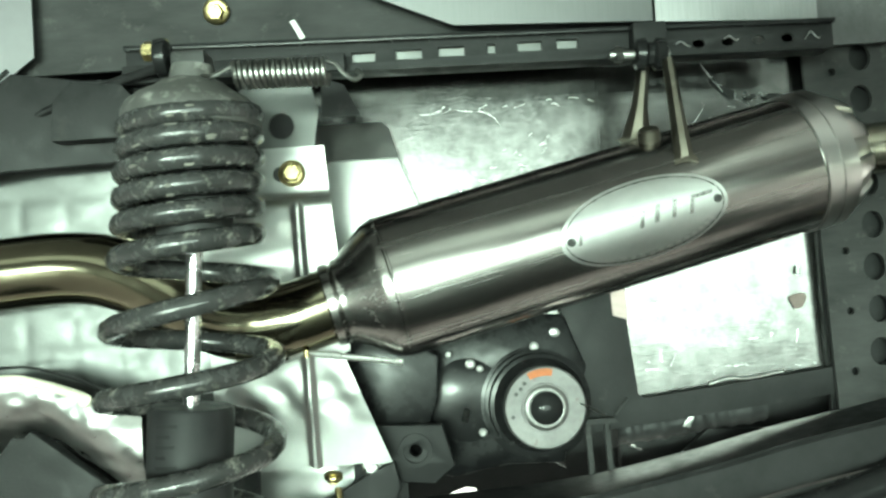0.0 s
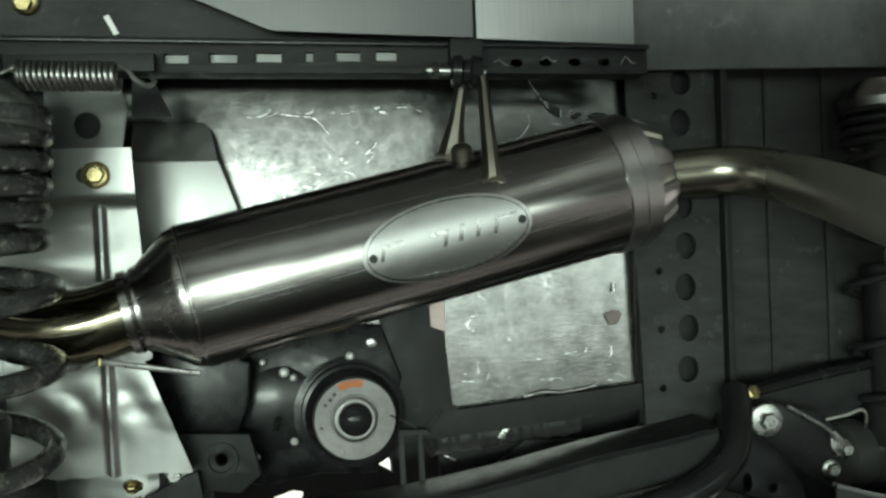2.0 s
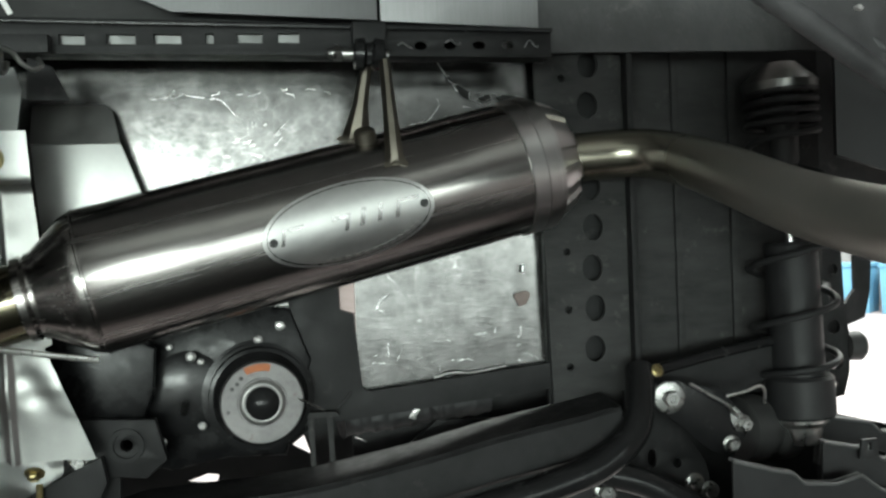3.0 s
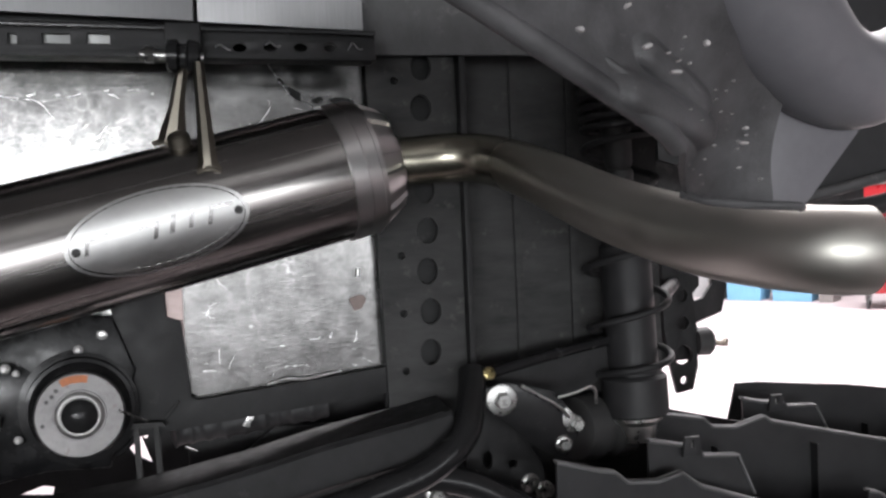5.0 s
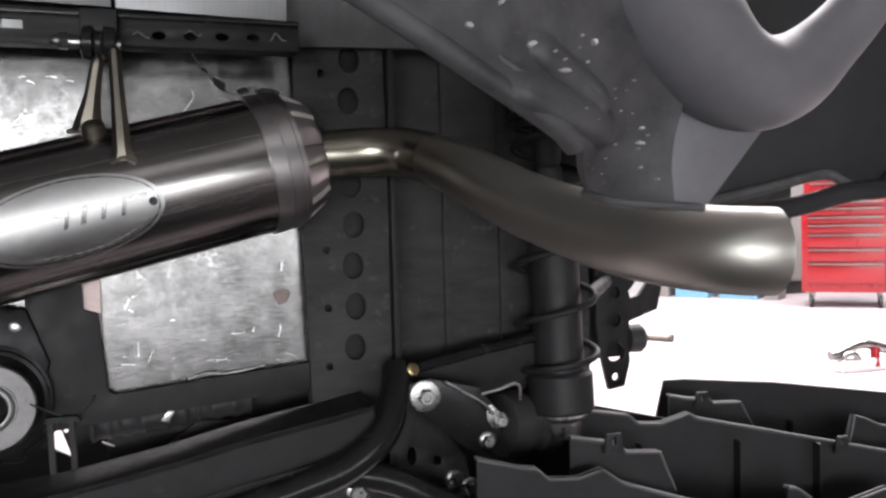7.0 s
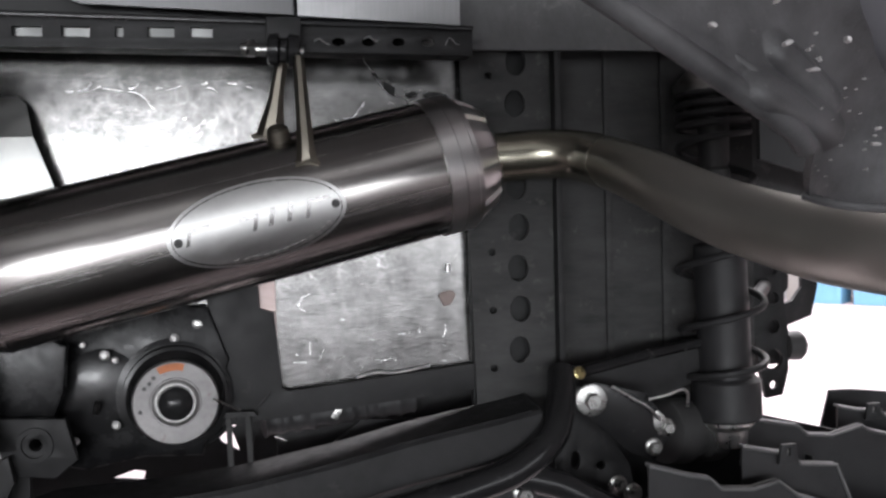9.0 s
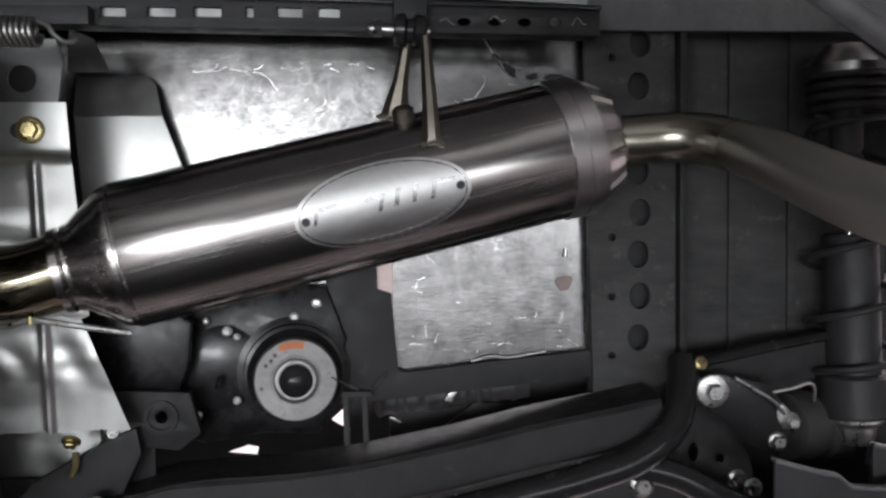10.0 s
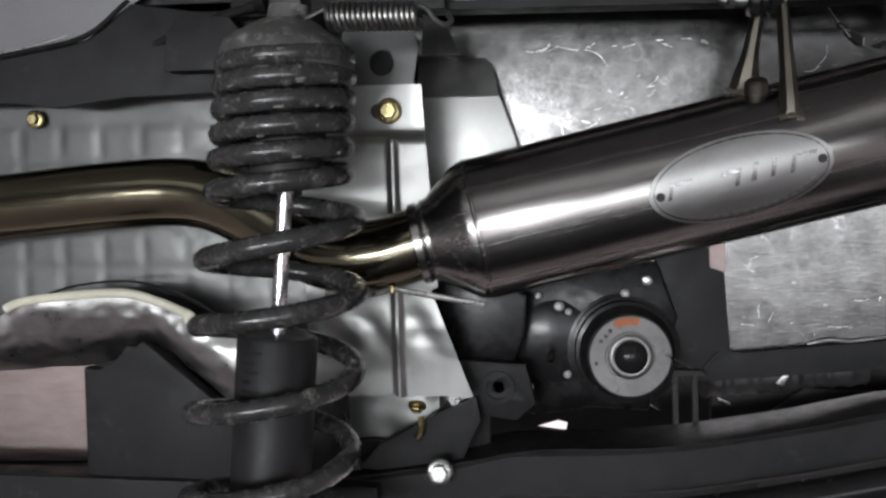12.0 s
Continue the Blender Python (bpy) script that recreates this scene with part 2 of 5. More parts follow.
def base_of(ob):
    while ob.parent:
        ob = ob.parent
    return ob.location


def finish(bm, material_, name, smooth=35):
    bmesh.ops.recalc_face_normals(bm, faces=bm.faces)
    me = bpy.data.meshes.new(name)
    bm.to_mesh(me)
    bm.free()
    me.materials.append(material_)
    me.shade_smooth()
    me.set_sharp_from_angle(angle=radians(smooth))
    return me


def part(name, bm, material_, parent, label="", smooth=35):
    """Links a bmesh, in world metres, as one mesh under a thing or a part."""
    bmesh.ops.translate(bm, verts=bm.verts, vec=-Vector(base_of(parent)))
    ob = new(name, finish(bm, material_, name, smooth))
    ob.parent = parent
    if label:
        tagged(ob, label)
    return ob


def solid(name, bm, material_, label, category, kind="", group="", smooth=35):
    ob = new(name, finish(bm, material_, name, smooth))
    return tagged(ob, label, category, group, kind)


def soften(bm, width, segments=2, angle=40):
    if width > 0:
        edges = [e for e in bm.edges if len(e.link_faces) == 2 and e.calc_face_angle(0) > radians(angle)]
        bmesh.ops.bevel(bm, geom=edges, offset=width, segments=segments, affect="EDGES", profile=0.7, clamp_overlap=True)
    return bm


def merge(*many):
    out = bmesh.new()
    for bm in many:
        me = bpy.data.meshes.new("tmp")
        bm.to_mesh(me)
        bm.free()
        out.from_mesh(me)
        bpy.data.meshes.remove(me)
    return out


def box(x0, x1, y0, y1, z0, z1, bevel=0.002):
    bm = bmesh.new()
    m = Matrix.LocRotScale(((x0 + x1) / 2, (y0 + y1) / 2, (z0 + z1) / 2), None, (abs(x1 - x0), abs(y1 - y0), abs(z1 - z0)))
    bmesh.ops.create_cube(bm, size=1, matrix=m)
    return soften(bm, bevel)


def prism(pts, y0, y1, bevel=0.001):
    """A plate with the outline pts (x, z), from y0 to y1."""
    bm = bmesh.new()
    vs = [bm.verts.new((x, y0, z)) for x, z in pts]
    f = bm.faces.new(vs)
    ext = bmesh.ops.extrude_face_region(bm, geom=[f])
    bmesh.ops.translate(bm, verts=[v for v in ext["geom"] if isinstance(v, bmesh.types.BMVert)], vec=(0, y1 - y0, 0))
    bmesh.ops.recalc_face_normals(bm, faces=bm.faces)
    return soften(bm, bevel)


def ring_pts(x, z, r, n=20, sx=1.0, sz=1.0, turn=0.0):
    return [(x + r * sx * math.cos(turn + 2 * math.pi * i / n), z + r * sz * math.sin(turn + 2 * math.pi * i / n)) for i in range(n)]


def holed(outer, holes, y0, y1, bevel=0.0006):
    """A plate like prism(), with holes cut through it."""
    cu = bpy.data.curves.new("outline", "CURVE")
    cu.dimensions, cu.fill_mode = "2D", "BOTH"
    cu.extrude, cu.bevel_depth, cu.bevel_resolution = abs(y1 - y0) / 2 - bevel, bevel, 1
    for loop in (outer, *holes):
        sp = cu.splines.new("POLY")
        sp.points.add(len(loop) - 1)
        for p, (x, z) in zip(sp.points, loop):
            p.co = (x, z, 0, 1)
        sp.use_cyclic_u = True
    ob = bpy.data.objects.new("outline", cu)
    scene.collection.objects.link(ob)
    bpy.context.view_layer.update()
    me = bpy.data.meshes.new_from_object(ob.evaluated_get(bpy.context.evaluated_depsgraph_get()))
    bm = bmesh.new()
    bm.from_mesh(me)
    bpy.data.objects.remove(ob)
    bpy.data.curves.remove(cu)
    bpy.data.meshes.remove(me)
    bmesh.ops.remove_doubles(bm, verts=bm.verts, dist=1e-6)
    ym = (y0 + y1) / 2
    for v in bm.verts:
        v.co = (v.co.x, ym + v.co.z, v.co.y)
    bmesh.ops.recalc_face_normals(bm, faces=bm.faces)
    return bm


def frame_axes(d):
    d = Vector(d).normalized()
    u = d.cross(Vector((0, 0, 1)))
    if u.length < 1e-3:
        u = d.cross(Vector((1, 0, 0)))
    u.normalize()
    return d, u, u.cross(d)


def lathe(p, d, profile, n=48, closed=True):
    """Turns (s, r) pairs round the axis that leaves p along d."""
    d, u, w = frame_axes(d)
    p = Vector(p)
    bm = bmesh.new()
    rings = []
    for s, r in profile:
        if r < 1e-5:
            rings.append([bm.verts.new(p + d * s)])
        else:
            rings.append([bm.verts.new(p + d * s + r * (math.cos(a) * u + math.sin(a) * w)) for a in (2 * math.pi * i / n for i in range(n))])
    for a, b in zip(rings, rings[1:]):
        for i in range(n):
            j = (i + 1) % n
            vs = [a[i % len(a)], a[j % len(a)], b[j % len(b)], b[i % len(b)]]
            vs = list(dict.fromkeys(vs))
            if len(vs) > 2:
                bm.faces.new(vs)
    if closed:
        for r in (rings[0], rings[-1]):
            if len(r) > 2:
                bm.faces.new(r)
    bmesh.ops.recalc_face_normals(bm, faces=bm.faces)
    return bm


def glide(pts, steps=8):
    """A Catmull-Rom line through pts (tuples of any length)."""
    a = [np.array(q, float) for q in pts]
    a = [2 * a[0] - a[1], *a, 2 * a[-1] - a[-2]]
    out = []
    for i in range(1, len(a) - 2):
        for k in range(steps):
            t = k / steps
            out.append(0.5 * (2 * a[i] + (a[i + 1] - a[i - 1]) * t + (2 * a[i - 1] - 5 * a[i] + 4 * a[i + 1] - a[i + 2]) * t * t
                              + (3 * a[i] - a[i - 1] - 3 * a[i + 1] + a[i + 2]) * t ** 3))
    out.append(a[-2])
    return out


def tube(pts, r, n=16, steps=8, smooth=True, wall=0.0):
    """A bar along pts; a fourth number in a point is its own radius. wall: an open pipe with that thickness."""
    line = glide(pts, steps) if smooth else [np.array(q, float) for q in pts]
    bm = bmesh.new()
    rings, u = [], None
    for i, q in enumerate(line):
        c = Vector(q[:3])
        d = (Vector(line[min(i + 1, len(line) - 1)][:3]) - Vector(line[max(i - 1, 0)][:3])).normalized()
        if u is None:
            _, u, _ = frame_axes(d)
        u = (u - d * u.dot(d)).normalized()
        w = d.cross(u)
        rad = float(q[3]) if len(q) > 3 else r
        rings.append((c, d, u.copy(), w, rad))
    ends = [rings] if not wall else [rings, [(c, d, u_, w, rad - wall) for c, d, u_, w, rad in reversed(rings)]]
    loops = []
    for some in ends:
        for c, d, u_, w, rad in some:
            loops.append([bm.verts.new(c + rad * (math.cos(a) * u_ + math.sin(a) * w)) for a in (2 * math.pi * i / n for i in range(n))])
    pairs = list(zip(loops, loops[1:]))
    if wall:
        pairs.append((loops[-1], loops[0]))
    for a, b in pairs:
        for i in range(n):
            j = (i + 1) % n
            bm.faces.new((a[i], a[j], b[j], b[i]))
    if not wall:
        bm.faces.new(loops[0])
        bm.faces.new(loops[-1])
    bmesh.ops.recalc_face_normals(bm, faces=bm.faces)
    return bm


def hexbolt(p, d, r, h=None, flange=True, washer=1.5):
    """A hexagon head with its flange, standing on p along d."""
    h = h or r * 1.1
    bms = [lathe(p, d, [(0.0, r), (h * 0.86, r), (h, r * 0.84), (h, r * 0.5), (h * 0.93, r * 0.42), (h * 0.93, 0)], 6)]
    if flange:
        bms.append(lathe(p, d, [(-0.001, r * washer), (r * 0.16, r * washer), (r * 0.24, r * (washer - 0.1)), (r * 0.36, r * 1.1)], 24))
    return merge(*bms)


def grid_sheet(nu, nv, place):
    """A sheet of nu by nv cells; place(u, v) gives the point."""
    bm = bmesh.new()
    vs = [[bm.verts.new(place(i / nu, j / nv)) for i in range(nu + 1)] for j in range(nv + 1)]
    for j in range(nv):
        for i in range(nu):
            bm.faces.new((vs[j][i], vs[j][i + 1], vs[j + 1][i + 1], vs[j + 1][i]))
    return bm


def thicken(bm, t):
    bmesh.ops.recalc_face_normals(bm, faces=bm.faces)
    bmesh.ops.solidify(bm, geom=bm.faces[:], thickness=t)
    return bm


# ---- the workshop ----
def room():
    solid("floor", box(-7, 9, -5.2, 7.2, -0.1, 0.0, 0), FLOORM, "pale pinkish epoxy workshop floor", "floor", "structure")
    solid("ceiling", box(-7, 9, -5.2, 7.2, 3.4, 3.5, 0), CEILM, "plain painted workshop ceiling", "ceiling", "structure")
    solid("wall_north", box(-7, 9, 7.0, 7.2, 0.0, 3.4, 0), WALLM, "grey painted workshop wall", "wall", "structure")
    solid("wall_west", box(-7.2, -7, -5.2, 7.2, 0, 3.4, 0), WALLM, "grey painted workshop wall", "wall", "structure")
    solid("wall_east", box(9, 9.2, -5.2, 7.2, 0, 3.4, 0), WALLM, "grey painted workshop wall", "wall", "structure")
    south = merge(box(-7, -3.15, -5.4, -5.2, 0, 3.4, 0), box(3.2, 9, -5.4, -5.2, 0, 3.4, 0), box(-3.15, 3.2, -5.4, -5.2, 1.8, 3.4, 0))
    solid("wall_south", south, WALLM, "grey workshop wall with an open bay door", "wall", "structure")


room()
# black sheet, out of view, added to darken the floor mirrored in the muffler
solid("unseen_floor_sheet", box(-0.75, 1.3, -1.7, 0.72, 0.0, 0.012, 0.003), RUBBER, "unseen black sheet on the floor, added to darken reflections in the metal", "floor mat")


# ---- exhaust ----
AXIS_P = Vector((-0.0379, 0.9247, 0.7041))
MR = 0.0695


def on_muffler(s, angle, lift=0.0):
    """A point on the canister's skin: s along the axis, angle in degrees up from the side that faces the camera."""
    d = AXIS_D
    front = Vector((0, -1, 0))
    front = (front - d * front.dot(d)).normalized()
    above = front.cross(d) * (1 if front.cross(d).z > 0 else -1)
    n = front * math.cos(radians(angle)) + above * math.sin(radians(angle))
    return AXIS_P + d * s + n * (MR + lift), n


def muffler():
    t = thing("exhaust_muffler", AXIS_P + AXIS_D * 0.2, "brushed stainless cylindrical muffler with an oval name plate", "muffler")
    body = part("canister", lathe(AXIS_P, AXIS_D, [(-0.0115, MR - 0.0006), (-0.0105, MR), (0.10, MR), (0.22, MR), (0.34, MR), (0.4205, MR)], 128), BRUSHED, t)
    part("inlet_cone", lathe(AXIS_P, AXIS_D, [(-0.060, 0.0415), (-0.056, 0.042), (-0.024, 0.0655), (-0.0155, MR - 0.001), (-0.0118, MR - 0.0012)], 96), BRUSHED, t)
    part("weld_seam", lathe(AXIS_P, AXIS_D, [(-0.0135, MR - 0.001), (-0.0122, MR + 0.0008), (-0.0105, MR + 0.0008), (-0.0092, MR - 0.0005)], 96, False), BRUSHED, t)
    part("inlet_collar", lathe(AXIS_P, AXIS_D, [(-0.075, 0.036), (-0.0735, 0.040), (-0.0665, 0.0405), (-0.064, 0.038), (-0.0615, 0.0412), (-0.056, 0.0415)], 72), BRUSHED, t)
    part("end_band", lathe(AXIS_P, AXIS_D, [(0.4165, MR), (0.4170, MR + 0.0022), (0.4315, MR + 0.0022), (0.4320, MR + 0.0008), (0.4335, MR + 0.0008), (0.4340, MR + 0.002),
                                            (0.4465, MR + 0.0018), (0.4490, MR - 0.003)], 96), CAPSTEEL, t, "bright turned end band")
    # the outlet cap: pockets milled along a tapered rim
    bm = bmesh.new()
    n, rings = 180, []
    for s, r, cut in ((0.4465, 0.0676, 0), (0.4530, 0.0674, 0), (0.4536, 0.0664, 1), (0.458, 0.0645, 1), (0.463, 0.0620, 1), (0.468, 0.0592, 1), (0.473, 0.0562, 1), (0.477, 0.0536, 1), (0.4788, 0.0515, 1),
                      (0.4795, 0.044, 0), (0.479, 0.036, 0), (0.478, 0.028, 0)):
        ring = []
        for i in range(n):
            a = 360 * i / n
            off = abs((a + 22) % 36 - 18)
            flat = r - 0.0045 if off < 9 else 1
            p, nn = on_muffler(s, a, 0)
            ring.append(bm.verts.new(p - nn * (MR - (min(r, flat) if cut else r))))
        rings.append(ring)
    for a, b in zip(rings, rings[1:]):
        for i in range(n):
            bm.faces.new((a[i], a[(i + 1) % n], b[(i + 1) % n], b[i]))
    bm.faces.new(rings[-1])
    bm.faces.new(rings[0])
    part("outlet_cap", bm, CAPSTEEL, t, "machined cap with milled pockets", 28)
    # oval name plate, wrapped on the skin
    tilt, c_s, c_a, hl, hh = radians(0), 0.2285, -8.0, 0.0835, 0.0385

    def plate_at(x, y, lift):
        return on_muffler(c_s + x, c_a + math.degrees(y / MR), lift)[0]

    def oval(k, lift, rings_=10, n_=72):
        b = bmesh.new()
        loops = [[b.verts.new(plate_at(0, 0, lift))]]
        for j in range(1, rings_ + 1):
            q = k * j / rings_
            loops.append([b.verts.new(plate_at(hl * q * math.cos(2 * math.pi * i / n_), hh * q * math.sin(2 * math.pi * i / n_), lift)) for i in range(n_)])
        for a, c in zip(loops, loops[1:]):
            for i in range(n_):
                vs = list(dict.fromkeys([a[i % len(a)], a[(i + 1) % n_ % len(a)], c[(i + 1) % n_], c[i]]))
                b.faces.new(vs)
        return b, loops[-1]

    b, rim = oval(1.0, 0.0022)
    low = [b.verts.new(plate_at(hl * math.cos(2 * math.pi * i / 72), hh * math.sin(2 * math.pi * i / 72), 0.0)) for i in range(72)]
    for i in range(72):
        b.faces.new((rim[i], rim[(i + 1) % 72], low[(i + 1) % 72], low[i]))
    plate = part("name_plate", b, PLATE, t, "oval satin aluminium name plate with raised letter strokes")
    # raised rim line and stroke shapes of the logo
    b = bmesh.new()
    la = [b.verts.new(plate_at(0.955 * hl * math.cos(2 * math.pi * i / 96), 0.93 * hh * math.sin(2 * math.pi * i / 96), 0.0027)) for i in range(96)]
    lb = [b.verts.new(plate_at(0.94 * hl * math.cos(2 * math.pi * i / 96), 0.90 * hh * math.sin(2 * math.pi * i / 96), 0.0027)) for i in range(96)]
    for i in range(96):
        b.faces.new((la[i], la[(i + 1) % 96], lb[(i + 1) % 96], lb[i]))
    part("rim_line", b, ETCH, plate)

    def stroke(x0, x1, y0, y1, slant=0.35):
        b_ = bmesh.new()
        q = [(x0 + slant * y0, y0), (x1 + slant * y0, y0), (x1 + slant * y1, y1), (x0 + slant * y1, y1)]
        m = 4
        top = [[b_.verts.new(plate_at(q[0][0] + (q[1][0] - q[0][0]) * i / m + (q[3][0] - q[0][0]) * j / m, y0 + (y1 - y0) * j / m, 0.0030)) for i in range(m + 1)] for j in range(m + 1)]
        for j in range(m):
            for i in range(m):
                b_.faces.new((top[j][i], top[j][i + 1], top[j + 1][i + 1], top[j + 1][i]))
        return thicken(b_, 0.0007)

    for k, (x0, x1, y0, y1) in enumerate([(-0.066, -0.046, 0.006, 0.0098), (-0.066, -0.0625, -0.005, 0.006), (-0.019, -0.001, 0.005, 0.0088), (-0.005, -0.001, -0.006, 0.005),
                                          (0.0095, 0.0142, -0.005, 0.0105), (0.027, 0.0312, -0.005, 0.0105), (0.045, 0.067, 0.0060, 0.0095),
                                          (0.045, 0.049, -0.006, 0.0060)]):
        part("logo_stroke", stroke(x0, x1, y0, y1), ETCH, plate)
    for k in range(12):
        a = radians(-112 + 7.5 * k)
        x, y = 0.87 * hl * math.cos(a), 0.83 * hh * math.sin(a)
        # brighter steel stands in for the highlights on these embossed bars
        part("small_bar", stroke(x - 0.0024, x + 0.0024, y - 0.0015, y + 0.0015, 0.0), CAPSTEEL, plate)
    for x in (-0.0735, 0.0735):
        p, nn = on_muffler(c_s + x, c_a, 0.002)
        bm = lathe(p, nn, [(0, 0.0040), (0.0014, 0.0040), (0.002, 0.0034), (0.002, 0.0019), (0.0006, 0.0018), (0.0006, 0.0)], 20)
        part("rivet", bm, RUBBER, plate, "dark socket-head rivet")
    # two hanger straps and their stud
    for p, q, wid, k0 in ((Vector((0.205, 0.946, 0.829)), Vector((0.2185, 0.948, 0.905)), 0.0095, 1.35), (Vector((0.2395, 0.8955, 0.801)), Vector((0.2345, 0.912, 0.905)), 0.0085, 1.0)):
        line = (q - p).normalized()
        side = Vector((1, 0, 0)) - line * line.x
        side.normalize()
        out = line.cross(side)
        bm = bmesh.new()
        vs = []
        fold = ((-1, 1.6), (-0.45, -1.0), (0.30, -1.0), (1, 1.0), (1, 2.0), (0.30, 0.4), (-0.45, 0.4), (-1, 2.8))
        for f, k, deep in ((0, 1.5 * k0, 0.3), (0.035, 1.35 * k0, 0.4), (0.07, 1.06 * k0, 0.8), (0.2, 0.95 * k0, 1), (0.5, 0.8, 1), (0.8, 0.66, 1), (1, 0.60, 1)):
            c = p.lerp(q, f)
            vs.append([bm.verts.new(c + side * wid * k * a + out * 0.0028 * e * deep) for a, e in fold])
        for a, c in zip(vs, vs[1:]):
            for i in range(8):
                bm.faces.new((a[i], a[(i + 1) % 8], c[(i + 1) % 8], c[i]))
        bm.faces.new(vs[0])
        bm.faces.new(vs[-1])
        strap = part("hanger_strap", bm, WELD, t, "heat-tinted folded hanger strap", 20)
        part("weld_bead", tube([tuple(p + side * wid * k0 * e + out * -0.0005 + line * 0.0035 * (1 - abs(e))) for e in (-1.3, -0.7, 0, 0.7, 1.3)], 0.0017, 8, 4), WELD, strap, "rough brown weld bead")
    pc, nc = on_muffler(0.272, 66)
    part("hanger_boss", lathe(pc - nc * 0.002, nc, [(0, 0.011), (0.012, 0.0105), (0.0145, 0.008), (0.0145, 0)], 24), WELD, t, "welded brown boss")
    return t


muffler()


def hanger_stud():
    t = thing("rubber_isolator", (0.22, 0.93, 0.913), "black rubber exhaust isolator on a zinc stud", "exhaust hanger")
    part("grommet", lathe((0.205, 0.930, 0.914), (1, 0, -0.05), [(0, 0.010), (0.002, 0.015), (0.010, 0.0165), (0.013, 0.012), (0.018, 0.012), (0.021, 0.0165), (0.030, 0.015), (0.032, 0.010)], 28), GLOSSBLACK, t)
    part("stud", lathe((0.180, 0.930, 0.915), (1, 0, -0.05), [(0, 0.004), (0.003, 0.0055), (0.03, 0.0055), (0.06, 0.005)], 16), ZINC, t, "threaded zinc stud")
    part("nut", soften(lathe((0.186, 0.930, 0.915), (1, 0, -0.05), [(0, 0.0085), (0.008, 0.0085)], 6), 0.0008), ZINC, t, "zinc nut")
    part("tab", box(0.205, 0.238, 0.925, 0.952, 0.922, 0.945, 0.003), BLACK, t)


hanger_stud()


def exhaust_pipes():
    t = thing("exhaust_header_pipe", (-0.35, 0.945, 0.70), "golden-tinted bent header pipe into the muffler", "exhaust pipe")
    part("pipe", tube([(-0.80, 0.955, 0.705), (-0.70, 0.955, 0.714), (-0.575, 0.95, 0.727), (-0.443, 0.95, 0.739), (-0.36, 0.95, 0.741), (-0.305, 0.945, 0.727), (-0.25, 0.935, 0.698),
                       (-0.20, 0.925, 0.677), (-0.15, 0.918, 0.677), (-0.1047, 0.9168, 0.6885), (-0.085, 0.918, 0.693)], 0.036, 40, 10), PIPESTEEL, t)
    t = thing("tail_pipe", (0.60, 0.8, 0.75), "satin grey bent tail pipe with an open end", "exhaust pipe")
    part("pipe", tube([(0.415, 0.978, 0.809, 0.026), (0.447, 0.976, 0.810, 0.026), (0.490, 0.971, 0.8125, 0.026), (0.523, 0.952, 0.8090, 0.0262), (0.546, 0.915, 0.7975, 0.0268), (0.564, 0.87, 0.7815, 0.028),
                       (0.592, 0.80, 0.753, 0.030), (0.613, 0.735, 0.735, 0.031), (0.629, 0.675, 0.7235, 0.032), (0.643, 0.627, 0.7185, 0.0325), (0.660, 0.596, 0.7155, 0.0325),
                       (0.678, 0.581, 0.7138, 0.0325), (0.698, 0.578, 0.713, 0.0325)], 0.03, 48, 8, True, 0.0018), TIPSTEEL, t)


exhaust_pipes()


# ---- left shock absorber ----
def shock_x(z):
    return -0.2105 + 0.076 * (z - 0.745)


